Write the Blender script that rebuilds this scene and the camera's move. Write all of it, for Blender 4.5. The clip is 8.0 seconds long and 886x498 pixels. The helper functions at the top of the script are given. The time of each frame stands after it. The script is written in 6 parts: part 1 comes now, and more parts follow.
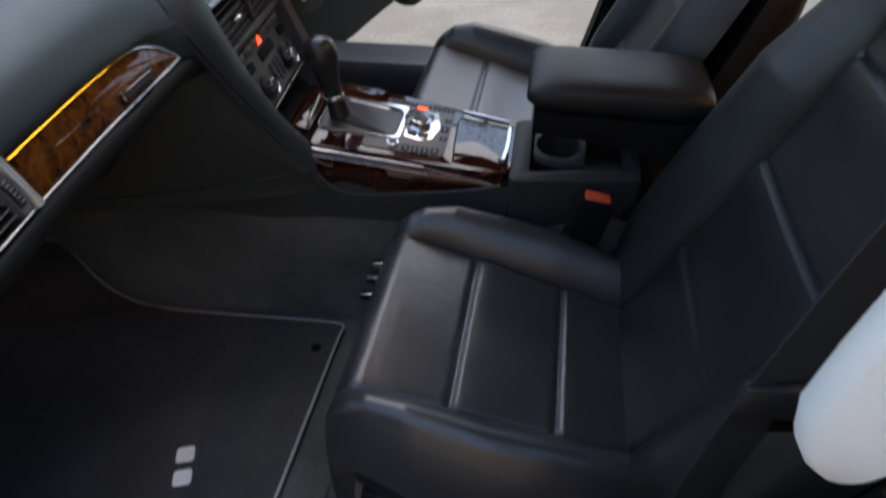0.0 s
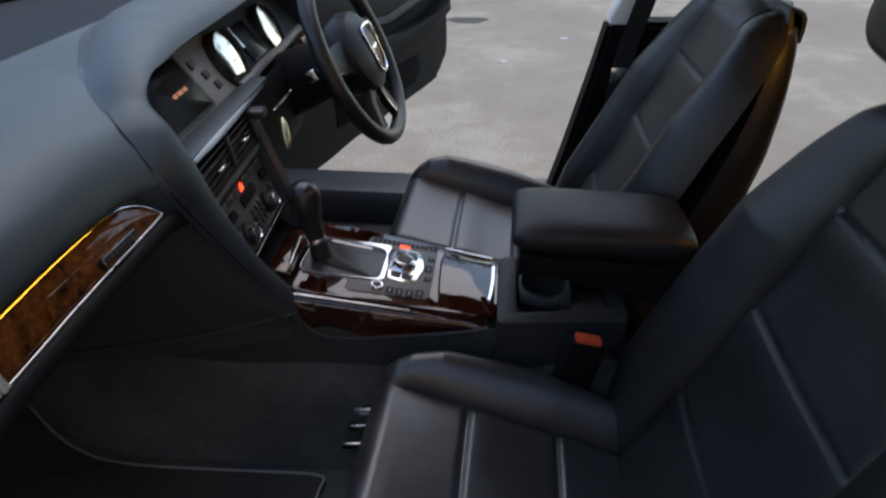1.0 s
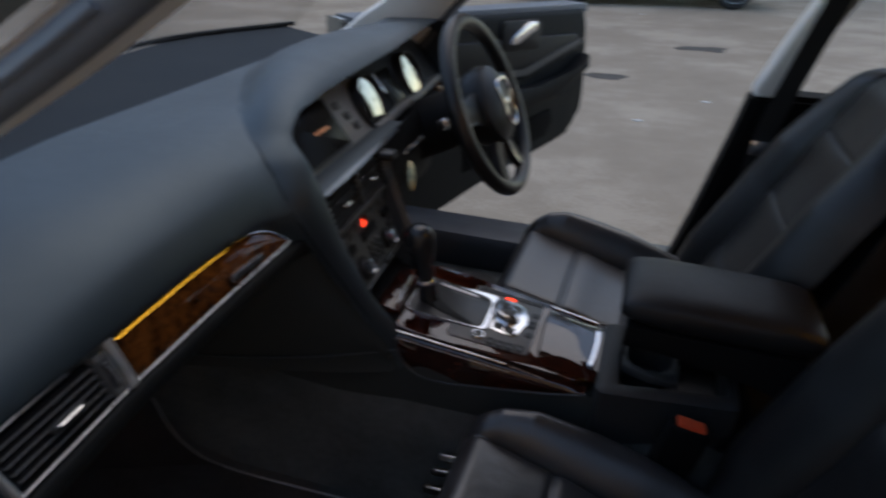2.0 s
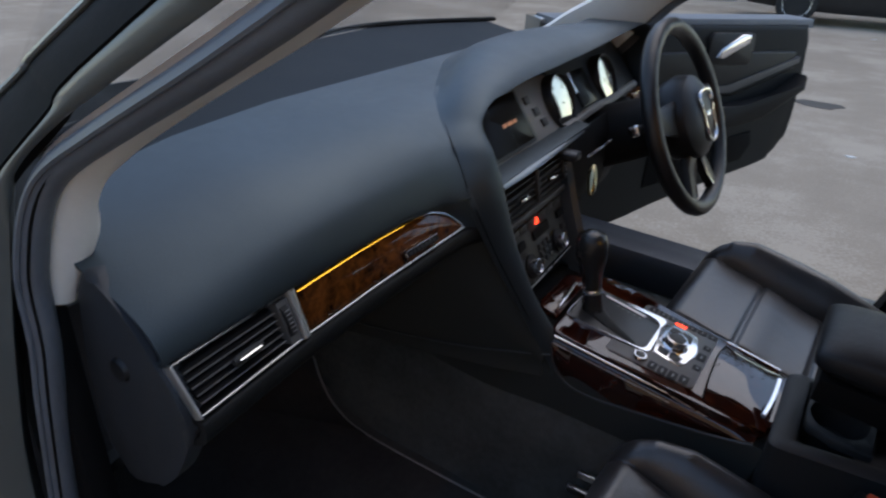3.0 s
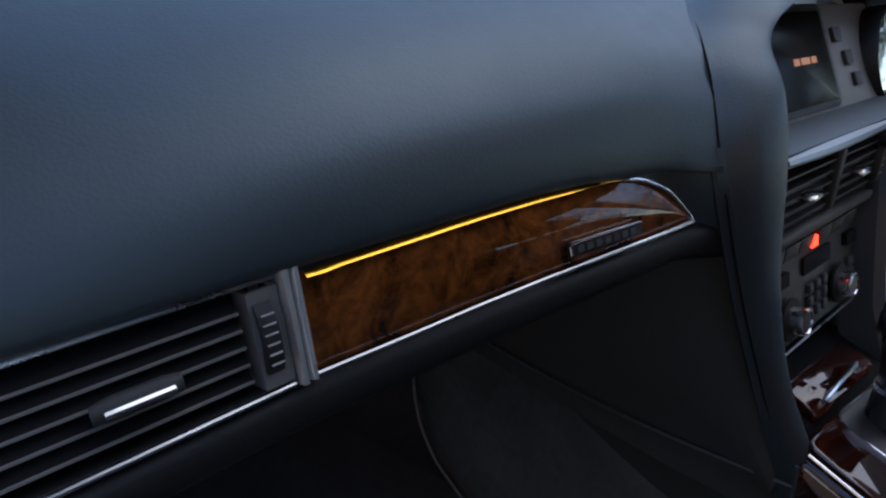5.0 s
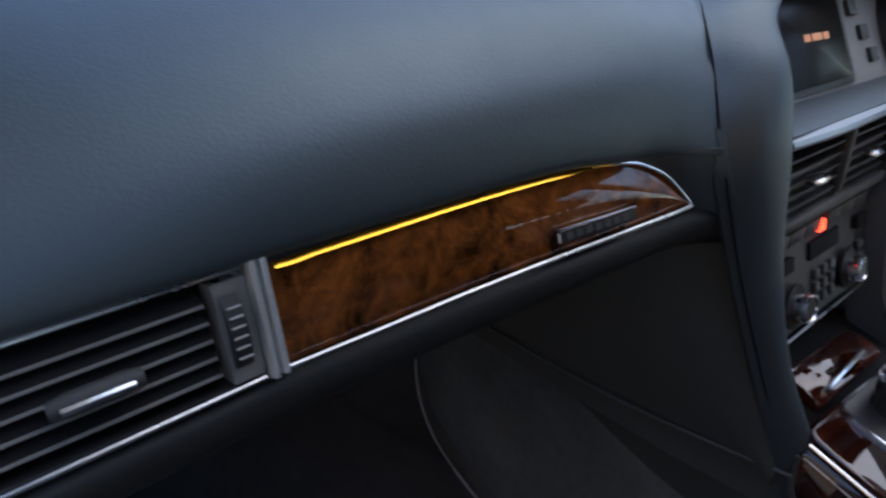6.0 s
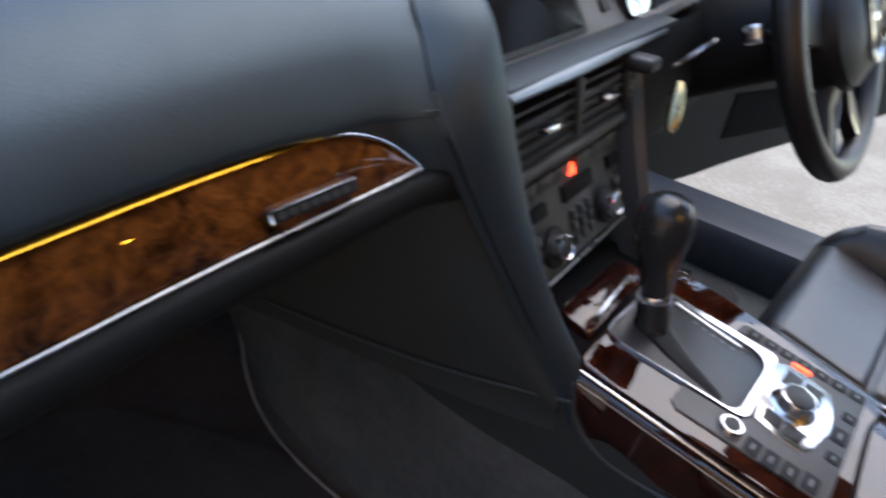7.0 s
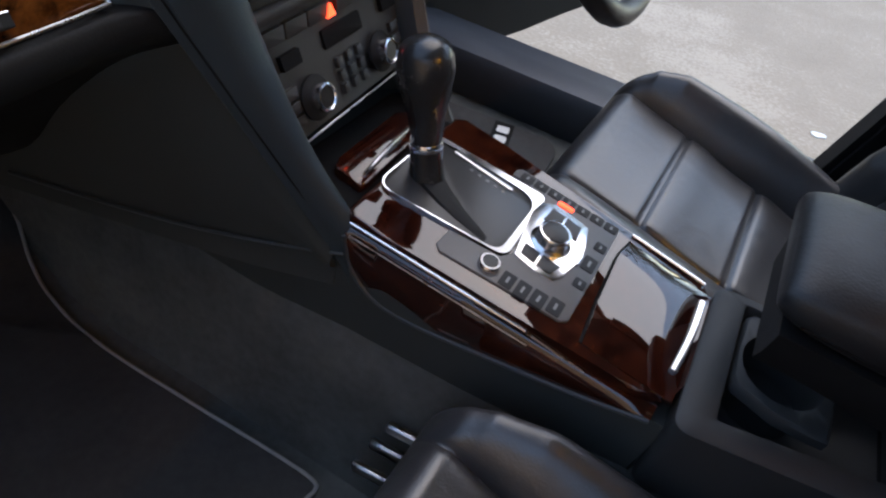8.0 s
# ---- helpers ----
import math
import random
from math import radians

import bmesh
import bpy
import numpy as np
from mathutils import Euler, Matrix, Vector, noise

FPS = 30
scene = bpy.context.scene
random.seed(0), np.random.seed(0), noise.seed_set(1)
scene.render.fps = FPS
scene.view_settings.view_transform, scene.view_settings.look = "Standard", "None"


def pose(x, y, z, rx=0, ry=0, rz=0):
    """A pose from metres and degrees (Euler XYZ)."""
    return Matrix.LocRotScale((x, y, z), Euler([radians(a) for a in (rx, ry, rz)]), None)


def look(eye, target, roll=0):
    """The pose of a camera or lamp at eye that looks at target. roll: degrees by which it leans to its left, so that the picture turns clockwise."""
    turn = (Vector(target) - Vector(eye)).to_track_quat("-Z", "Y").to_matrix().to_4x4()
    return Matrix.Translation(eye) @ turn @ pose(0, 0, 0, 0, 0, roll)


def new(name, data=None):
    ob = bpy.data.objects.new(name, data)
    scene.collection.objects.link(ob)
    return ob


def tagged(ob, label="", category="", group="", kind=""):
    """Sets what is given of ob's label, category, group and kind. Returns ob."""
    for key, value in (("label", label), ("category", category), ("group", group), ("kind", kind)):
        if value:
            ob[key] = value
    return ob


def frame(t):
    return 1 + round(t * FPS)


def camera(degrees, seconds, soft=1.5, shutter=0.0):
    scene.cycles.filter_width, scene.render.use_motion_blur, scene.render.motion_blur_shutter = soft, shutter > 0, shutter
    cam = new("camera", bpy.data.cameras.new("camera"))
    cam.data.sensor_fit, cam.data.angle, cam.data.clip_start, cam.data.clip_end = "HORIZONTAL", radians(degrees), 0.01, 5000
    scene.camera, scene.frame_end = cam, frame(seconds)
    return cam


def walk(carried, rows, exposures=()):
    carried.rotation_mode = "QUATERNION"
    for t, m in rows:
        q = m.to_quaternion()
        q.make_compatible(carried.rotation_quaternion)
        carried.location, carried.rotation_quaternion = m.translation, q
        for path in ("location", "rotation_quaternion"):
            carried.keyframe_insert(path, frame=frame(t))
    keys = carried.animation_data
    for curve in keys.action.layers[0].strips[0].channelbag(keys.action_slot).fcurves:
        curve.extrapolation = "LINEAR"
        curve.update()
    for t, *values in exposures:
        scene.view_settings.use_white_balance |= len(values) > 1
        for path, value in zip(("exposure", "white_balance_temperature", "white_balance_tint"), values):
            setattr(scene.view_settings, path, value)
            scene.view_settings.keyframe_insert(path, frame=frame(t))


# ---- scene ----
cam = camera(70.7, 8.0, soft=2.2, shutter=0.5)
PATH = [
    (0, (0.114, -0.896, 1.168), (-0.029, 0.616, -0.134), -1.6),
    (0.2, (0.103, -0.889, 1.171), (-0.022, 0.678, -0.064), -1.7),
    (0.5, (0.082, -0.87, 1.181), (-0.021, 0.731, -0.013), -1.5),
    (1, (0.081, -0.846, 1.204), (0.042, 0.864, 0.168), -0.5),
    (1.5, (0.103, -0.847, 1.212), (0.066, 0.897, 0.233), 1.4),
    (2, (0.087, -0.847, 1.219), (-0.317, 0.884, 0.302), 1.1),
    (2.2, (0.081, -0.849, 1.216), (-0.497, 0.836, 0.307), 0.1),
    (3.3, (0.046, -0.839, 1.178), (-0.895, 0.648, 0.228), 2.6),
    (3.4, (0.029, -0.829, 1.162), (-0.698, 0.263, 0.434), 2.4),
    (3.5, (0.008, -0.81, 1.16), (-0.981, 0.638, 0.197), 3.2),
    (3.7, (-0.034, -0.775, 1.133), (-0.821, 0.355, 0.538), 3.5),
    (3.8, (-0.053, -0.763, 1.116), (-1.154, 0.727, 0.362), 2.8),
    (4, (-0.074, -0.724, 1.091), (-1.187, 0.731, 0.289), 3.5),
    (4.2, (-0.095, -0.684, 1.066), (-1.204, 0.711, 0.16), 5.7),
    (4.5, (-0.106, -0.625, 1.046), (-1.22, 0.685, 0.023), 9.2),
    (4.7, (-0.108, -0.599, 1.033), (-1.303, 0.658, 0.038), 8.1),
    (5.8, (-0.11, -0.562, 1.025), (-1.376, 0.595, -0.004), 6.4),
    (6, (-0.108, -0.557, 1.029), (-1.344, 0.606, -0.028), 6.9),
    (6.2, (-0.107, -0.548, 1.03), (-1.269, 0.672, -0.048), 8.4),
    (6.5, (-0.095, -0.532, 1.028), (-1.195, 0.759, -0.033), 6.8),
    (6.8, (-0.068, -0.51, 1.038), (-1.068, 0.831, -0.057), 5.9),
    (7, (-0.046, -0.498, 1.038), (-0.966, 0.907, -0.048), 5.6),
    (7.4, (-0.003, -0.471, 1.03), (-0.698, 0.948, -0.196), 6.8),
    (7.5, (0.006, -0.465, 1.027), (-0.594, 0.933, -0.27), 8.6),
    (7.6, (0.014, -0.456, 1.028), (-0.503, 0.944, -0.304), 10.6),
    (8, (0.036, -0.449, 1.029), (-0.393, 0.955, -0.329), 12.0),
]
walk(cam, [(t, look(eye, target, roll)) for t, eye, target, roll in PATH], [(0.0, 1.85, 8200, 10), (0.5, 1.65, 8150, 10), (1.0, 1.5, 7950, 10), (1.5, 1.05, 7900, 10), (2.2, 0.8, 7800, 10), (3.5, 1.3, 7350, 10), (4.0, 1.25, 7250, 10), (4.5, 1.2, 6650, 10), (6.0, 1.8, 7000, 10), (7.0, 2.35, 7700, 10), (7.5, 2.5, 7950, 10), (8.0, 2.1, 7800, 10)])

# ---- light ----
world = bpy.data.worlds.new("sky")
scene.world = world
world.use_nodes = True
wn = world.node_tree.nodes
sky = wn.new("ShaderNodeTexSky")
sky.sky_type, sky.sun_disc = "NISHITA", False
sky.sun_elevation, sky.sun_rotation = radians(62), radians(8)
sky.air_density, sky.dust_density, sky.ozone_density = 1.0, 0.3, 2.5
world.node_tree.links.new(sky.outputs[0], wn["Background"].inputs[0])
wn["Background"].inputs[1].default_value = 0.15
sun = new("sun", bpy.data.lights.new("sun", "SUN"))
sun.data.energy, sun.data.angle, sun.data.color = 0.35, radians(60), (1.0, 0.90, 0.78)
sun.matrix_world = look((0.245, 1.74, 3.3), (0, 0, 0))

# ---- materials ----


def nodes(name):
    m = bpy.data.materials.new(name)
    m.use_nodes = True
    t = m.node_tree
    return m, t, t.nodes["Principled BSDF"], t.nodes.new("ShaderNodeTexCoord")


def ramp(t, src, stops):
    r = t.nodes.new("ShaderNodeValToRGB")
    e = r.color_ramp.elements
    while len(e) < len(stops):
        e.new(0.5)
    for k, (p, c) in zip(e, stops):
        k.position, k.color = p, (*c, 1)
    t.links.new(src, r.inputs[0])
    return r.outputs[0]


def tex_noise(t, co, scale, detail=4.0, rough=0.55, distort=0.0):
    n = t.nodes.new("ShaderNodeTexNoise")
    n.inputs["Scale"].default_value, n.inputs["Detail"].default_value = scale, detail
    n.inputs["Roughness"].default_value, n.inputs["Distortion"].default_value = rough, distort
    t.links.new(co, n.inputs["Vector"])
    return n


def bump(t, b, src, strength, dist):
    n = t.nodes.new("ShaderNodeBump")
    n.inputs["Strength"].default_value, n.inputs["Distance"].default_value = strength, dist
    t.links.new(src, n.inputs["Height"])
    last = b.inputs["Normal"].links[0].from_socket if b.inputs["Normal"].links else None
    if last:
        t.links.new(last, n.inputs["Normal"])
    t.links.new(n.outputs[0], b.inputs["Normal"])


def surface(name, color, rough=0.5, metal=0.0, vary=0.25, scale=8.0, grain=900.0, relief=0.2, depth=0.0004, coat=0.0, spec=0.5, cells=False, crease=0.0):
    """A plain surface: colour and gloss that vary at two scales, and a fine grain."""
    m, t, b, co = nodes(name)
    o = co.outputs["Object"]
    big, fine = tex_noise(t, o, scale, 5), tex_noise(t, o, scale * 14, 3)
    mix = t.nodes.new("ShaderNodeMath")
    mix.operation = "MULTIPLY_ADD"
    mix.inputs[1].default_value = 0.35
    t.links.new(fine.outputs[0], mix.inputs[0])
    t.links.new(big.outputs[0], mix.inputs[2])
    lo, hi = [c * (1 - vary) for c in color], [min(1, c * (1 + vary)) for c in color]
    t.links.new(ramp(t, mix.outputs[0], [(0.4, lo), (0.95, hi)]), b.inputs["Base Color"])
    rr = ramp(t, mix.outputs[0], [(0.4, (max(0.02, rough - 0.07),) * 3), (0.95, (min(1, rough + 0.07),) * 3)])
    t.links.new(rr, b.inputs["Roughness"])
    b.inputs["Metallic"].default_value, b.inputs["Coat Weight"].default_value = metal, coat
    b.inputs["Coat Roughness"].default_value, b.inputs["Specular IOR Level"].default_value = 0.04, spec
    if crease:
        bump(t, b, tex_noise(t, o, 22, 3, 0.5, 1.2).outputs[0], crease, 0.004)
    if relief:
        if cells:
            v = t.nodes.new("ShaderNodeTexVoronoi")
            v.inputs["Scale"].default_value = grain
            t.links.new(o, v.inputs["Vector"])
            bump(t, b, v.outputs["Distance"], relief, depth)
        else:
            bump(t, b, tex_noise(t, o, grain, 2).outputs[0], relief, depth)
    return m


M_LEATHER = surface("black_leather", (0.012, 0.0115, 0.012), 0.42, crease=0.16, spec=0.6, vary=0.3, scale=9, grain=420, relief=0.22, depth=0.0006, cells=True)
# Cushion leather, lighter and glossier than on the backrests.
M_LEATHER_CUSHION = surface("cushion_leather", (0.029, 0.0285, 0.031), 0.35, crease=0.2, spec=0.95, vary=0.35, scale=9, grain=420, relief=0.22, depth=0.0006, cells=True)
M_LEATHER_B = surface("black_leather_soft", (0.014, 0.014, 0.015), 0.46, crease=0.14, spec=0.4, vary=0.3, scale=9, grain=420, relief=0.25, depth=0.0006, cells=True)
M_SIDE = surface("grey_green_side_trim", (0.035, 0.039, 0.037), 0.75, vary=0.15, scale=6, grain=700, relief=0.3, depth=0.0005, spec=0.3)
M_GRIP = surface("polished_leather", (0.02, 0.021, 0.022), 0.24, vary=0.3, scale=20, grain=600, relief=0.06, cells=True)
# Blue of the sky's reflection is put into base colour and sheen tint.
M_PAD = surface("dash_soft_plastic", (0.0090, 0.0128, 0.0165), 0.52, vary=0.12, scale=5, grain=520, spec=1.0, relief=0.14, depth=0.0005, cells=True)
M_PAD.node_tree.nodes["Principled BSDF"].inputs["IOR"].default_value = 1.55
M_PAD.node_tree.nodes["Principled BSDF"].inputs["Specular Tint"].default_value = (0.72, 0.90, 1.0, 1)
M_END = surface("end_cover_plastic", (0.030, 0.034, 0.040), 0.5, vary=0.12, scale=6, grain=520, relief=0.2, depth=0.0005, cells=True)
M_PAD_LOW = surface("dash_lower_plastic", (0.010, 0.0105, 0.011), 0.58, spec=0.3, vary=0.15, scale=6, grain=520, relief=0.25, depth=0.0005, cells=True)
M_STACK = surface("stack_frame_plastic", (0.038, 0.047, 0.053), 0.48, vary=0.12, scale=6, grain=600, relief=0.2, depth=0.0004, cells=True)
M_TRAY = surface("tray_plastic", (0.022, 0.030, 0.036), 0.8, vary=0.15, scale=6, grain=520, relief=0.25, depth=0.0005, cells=True, spec=0.25)
M_BLACK = surface("black_plastic", (0.012, 0.012, 0.013), 0.45, vary=0.25, scale=12, grain=900, relief=0.15)
M_DEEP = surface("deep_black_plastic", (0.005, 0.005, 0.0055), 0.75, spec=0.15, vary=0.2, scale=12, relief=0)
M_DEEP2 = surface("matt_black_plastic", (0.009, 0.009, 0.0095), 0.65, spec=0.25, vary=0.2, scale=12, relief=0.1)
M_BUTTON = surface("grey_button_plastic", (0.032, 0.031, 0.030), 0.5, vary=0.12, scale=30, grain=1500, relief=0.1)
M_KEY = surface("grey_key_plastic", (0.022, 0.022, 0.023), 0.6, spec=0.25, vary=0.12, scale=30, grain=1500, relief=0.1)
M_PLATE = surface("grey_satin_plate", (0.115, 0.110, 0.106), 0.46, vary=0.1, scale=20, grain=1500, relief=0.1)
M_COVER = surface("grey_dust_cover", (0.030, 0.029, 0.029), 0.36, vary=0.2, scale=25, grain=900, relief=0.08)
M_SURROUND = surface("dark_grey_tray_plastic", (0.030, 0.031, 0.032), 0.6, spec=0.35, vary=0.12, scale=14, grain=900, relief=0.15)
M_CLUSTER = surface("cluster_grey_paint", (0.2, 0.195, 0.185), 0.45, vary=0.08, scale=15, relief=0.05)
M_CHROME = surface("satin_chrome", (0.78, 0.78, 0.8), 0.18, 1.0, vary=0.06, scale=40, relief=0.03)
M_ALU = surface("brushed_aluminium", (0.62, 0.62, 0.63), 0.32, 1.0, vary=0.1, scale=60, relief=0.1)
M_TRIM = surface("dull_metal_trim", (0.42, 0.43, 0.45), 0.3, 1.0, vary=0.1, scale=60, relief=0.05)
M_BAR = surface("polished_bar_metal", (0.86, 0.86, 0.85), 0.42, 1.0, vary=0.05, scale=40, relief=0)
M_STRIP = surface("satin_metal_strip", (0.30, 0.32, 0.34), 0.45, 1.0, vary=0.04, scale=20, relief=0)
M_PILLAR = surface("pale_pillar_trim", (0.80, 0.775, 0.735), 0.6, vary=0.06, scale=10, grain=900, relief=0.15)
M_CARPET = surface("charcoal_carpet", (0.086, 0.090, 0.086), 0.95, vary=0.45, scale=7, grain=900, relief=0.9, depth=0.0015, spec=0.15)
M_MAT = surface("floor_mat_pile", (0.050, 0.049, 0.049), 0.95, vary=0.4, scale=6, grain=1100, relief=0.9, depth=0.0012, spec=0.15)
M_PIPING = surface("pale_piping", (0.27, 0.265, 0.26), 0.6, vary=0.15, scale=60, relief=0.1)
M_RUBBER = surface("rubber_seal", (0.12, 0.135, 0.158), 0.42, vary=0.2, scale=12, grain=700, relief=0.15)
M_SILL = surface("sill_plastic", (0.045, 0.051, 0.062), 0.45, vary=0.2, scale=12, grain=700, relief=0.15)
M_BODY = surface("dark_body_paint", (0.15, 0.155, 0.145), 0.35, vary=0.1, scale=8, relief=0, coat=1.0)
M_JAMB = surface("dark_jamb_paint", (0.10, 0.108, 0.10), 0.45, vary=0.12, scale=8, relief=0, coat=0.3)
M_HEADLINER = surface("dark_headliner", (0.13, 0.125, 0.12), 0.9, vary=0.06, scale=10, grain=800, relief=0.3)
M_FABRIC = surface("belt_webbing", (0.02, 0.021, 0.023), 0.6, vary=0.2, scale=30, grain=900, relief=0.4)
M_MARK = surface("faint_grey_mark", (0.2, 0.2, 0.2), 0.5, vary=0.05, scale=30, relief=0)
M_RED = surface("red_buckle_plastic", (0.75, 0.09, 0.035), 0.4, vary=0.08, scale=20, relief=0)
M_TYRE = surface("tyre_rubber", (0.015, 0.015, 0.016), 0.8, vary=0.2, scale=20, relief=0.2)


def glow(name, color, strength):
    m, t, b, co = nodes(name)
    b.inputs["Base Color"].default_value = (*color, 1)
    b.inputs["Emission Color"].default_value = (*color, 1)
    b.inputs["Emission Strength"].default_value = strength
    return m


M_HAZARD = glow("lit_red_marker", (1.0, 0.055, 0.025), 1.5)
M_TEXT = glow("dim_orange_text", (0.7, 0.30, 0.15), 0.07)
M_AMBER = glow("lit_amber_lens", (1.0, 0.48, 0.05), 34.0)


def burl():
    m, t, b, co = nodes("burl_walnut_lacquer")
    o = co.outputs["Object"]
    n1 = tex_noise(t, o, 26, 6, 0.65, 1.6)
    n2 = tex_noise(t, o, 95, 5, 0.6, 0.8)
    a = t.nodes.new("ShaderNodeMath")
    a.operation = "MULTIPLY_ADD"
    a.inputs[1].default_value = 0.45
    t.links.new(n2.outputs[0], a.inputs[0])
    t.links.new(n1.outputs[0], a.inputs[2])
    c = ramp(t, a.outputs[0], [(0.5, (0.007, 0.003, 0.0015)), (0.64, (0.046, 0.0145, 0.004)), (0.8, (0.125, 0.038, 0.009)), (0.98, (0.22, 0.072, 0.016))])
    t.links.new(c, b.inputs["Base Color"])
    b.inputs["Specular IOR Level"].default_value = 0.0
    b.inputs["Roughness"].default_value, b.inputs["Coat Weight"].default_value, b.inputs["Coat Roughness"].default_value = 0.3, 0.9, 0.02
    return m


def burl_red():
    m, t, b, co = nodes("red_walnut_lacquer")
    o = co.outputs["Object"]
    n1 = tex_noise(t, o, 30, 6, 0.65, 1.4)
    c = ramp(t, n1.outputs[0], [(0.32, (0.005, 0.0015, 0.0012)), (0.5, (0.026, 0.0055, 0.003)), (0.72, (0.078, 0.018, 0.007))])
    t.links.new(c, b.inputs["Base Color"])
    b.inputs["Specular IOR Level"].default_value = 0.0
    b.inputs["Roughness"].default_value, b.inputs["Coat Weight"].default_value, b.inputs["Coat Roughness"].default_value = 0.25, 1.0, 0.02
    b.inputs["Coat IOR"].default_value = 1.68
    return m


def asphalt():
    m, t, b, co = nodes("worn_asphalt")
    o = co.outputs["Object"]
    n1, n2, n3 = tex_noise(t, o, 0.7, 6), tex_noise(t, o, 60, 4), tex_noise(t, o, 5, 5)
    a = t.nodes.new("ShaderNodeMath")
    a.operation = "MULTIPLY_ADD"
    a.inputs[1].default_value = 0.5
    t.links.new(n2.outputs[0], a.inputs[0])
    t.links.new(n1.outputs[0], a.inputs[2])
    s = t.nodes.new("ShaderNodeMath")
    s.operation = "MULTIPLY_ADD"
    s.inputs[1].default_value = 0.3
    t.links.new(n3.outputs[0], s.inputs[0])
    t.links.new(a.outputs[0], s.inputs[2])
    c = ramp(t, s.outputs[0], [(0.5, (0.245, 0.196, 0.145)), (0.9, (0.34, 0.275, 0.207)), (1.15, (0.43, 0.355, 0.275))])
    t.links.new(c, b.inputs["Base Color"])
    b.inputs["Roughness"].default_value = 0.9
    bump(t, b, n2.outputs[0], 0.5, 0.006)
    return m


def brick():
    m, t, b, co = nodes("tan_brick")
    k = t.nodes.new("ShaderNodeTexBrick")
    k.inputs["Scale"].default_value = 1.0
    k.inputs["Brick Width"].default_value, k.inputs["Row Height"].default_value, k.inputs["Mortar Size"].default_value = 0.225, 0.075, 0.008
    k.inputs["Color1"].default_value, k.inputs["Color2"].default_value, k.inputs["Mortar"].default_value = (0.70, 0.43, 0.25, 1), (0.58, 0.34, 0.19, 1), (0.64, 0.49, 0.35, 1)
    sp, ad, cb = t.nodes.new("ShaderNodeSeparateXYZ"), t.nodes.new("ShaderNodeMath"), t.nodes.new("ShaderNodeCombineXYZ")
    t.links.new(co.outputs["Object"], sp.inputs[0])
    t.links.new(sp.outputs[0], ad.inputs[0])
    t.links.new(sp.outputs[1], ad.inputs[1])
    t.links.new(ad.outputs[0], cb.inputs[0])
    t.links.new(sp.outputs[2], cb.inputs[1])
    t.links.new(cb.outputs[0], k.inputs["Vector"])
    t.links.new(k.outputs["Color"], b.inputs["Base Color"])
    b.inputs["Roughness"].default_value = 0.9
    return m


def glass(name="clear_glass", tint=(1, 1, 1), rough=0.0):
    m = bpy.data.materials.new(name)
    m.use_nodes = True
    t = m.node_tree
    t.nodes.remove(t.nodes["Principled BSDF"])
    g, tr, mx, lw, pw = (t.nodes.new(n) for n in ("ShaderNodeBsdfGlossy", "ShaderNodeBsdfTransparent", "ShaderNodeMixShader", "ShaderNodeLayerWeight", "ShaderNodeMath"))
    g.inputs["Roughness"].default_value = rough
    tr.inputs[0].default_value = (*tint, 1)
    lw.inputs["Blend"].default_value = 0.5
    pw.operation = "POWER"
    pw.inputs[1].default_value = 5.0
    ma = t.nodes.new("ShaderNodeMath")
    ma.operation, ma.inputs[1].default_value, ma.inputs[2].default_value = "MULTIPLY_ADD", 0.9, 0.02
    t.links.new(lw.outputs["Facing"], pw.inputs[0])
    t.links.new(pw.outputs[0], ma.inputs[0])
    t.links.new(ma.outputs[0], mx.inputs[0])
    t.links.new(tr.outputs[0], mx.inputs[1])
    t.links.new(g.outputs[0], mx.inputs[2])
    t.links.new(mx.outputs[0], t.nodes["Material Output"].inputs[0])
    return m


M_BURL, M_BURL_RED, M_ASPHALT, M_BRICK = burl(), burl_red(), asphalt(), brick()
M_GLASS = glass()
M_SCREEN = surface("screen_glass", (0.01, 0.01, 0.012), 0.12, vary=0.1, scale=10, relief=0, coat=1.0)
M_LENS = surface("glossy_gauge_lens", (0.008, 0.008, 0.009), 0.05, vary=0.1, scale=10, relief=0, coat=1.0, spec=1.0)
M_LENS.node_tree.nodes["Principled BSDF"].inputs["Coat IOR"].default_value = 2.6
# Amber metal colour stands in for warm light reflected in chrome.
M_AMBER_SHEEN = surface("amber_edge_reflection", (0.95, 0.47, 0.05), 0.2, 1.0, vary=0.12, scale=40, relief=0.05)
M_PAPER = surface("white_litter", (0.75, 0.74, 0.72), 0.8, vary=0.08, scale=30, relief=0)
M_STAIN = surface("oil_stain", (0.07, 0.063, 0.055), 0.8, vary=0.4, scale=6, grain=60, relief=0.4, depth=0.004)
M_DISPLAY = surface("dark_display", (0.009, 0.007, 0.006), 0.22, vary=0.1, scale=10, relief=0, spec=0.06)
M_DIAL = surface("black_dial", (0.01, 0.01, 0.01), 0.3, vary=0.1, scale=30, relief=0)
M_GRASS = surface("rough_grass", (0.06, 0.085, 0.025), 0.95, vary=0.5, scale=3, grain=60, relief=0.8, depth=0.03)
M_RENDERED = surface("cream_render", (0.5, 0.47, 0.42), 0.9, vary=0.08, scale=2, relief=0.1)
M_PAVING = surface("pale_concrete", (0.4, 0.39, 0.37), 0.9, vary=0.15, scale=2, grain=90, relief=0.3)

# ---- building helpers ----
BASE = {}


def thing(name, loc, label, category, group="", kind=""):
    """An Empty at a thing's base."""
    ob = new(name)
    ob.location, ob.empty_display_size = loc, 0.05
    BASE[ob] = Vector(loc)
    return tagged(ob, label, category, group, kind)


CARM = Matrix.Rotation(radians(-5.5), 4, "Z")  # the car stands a little askew


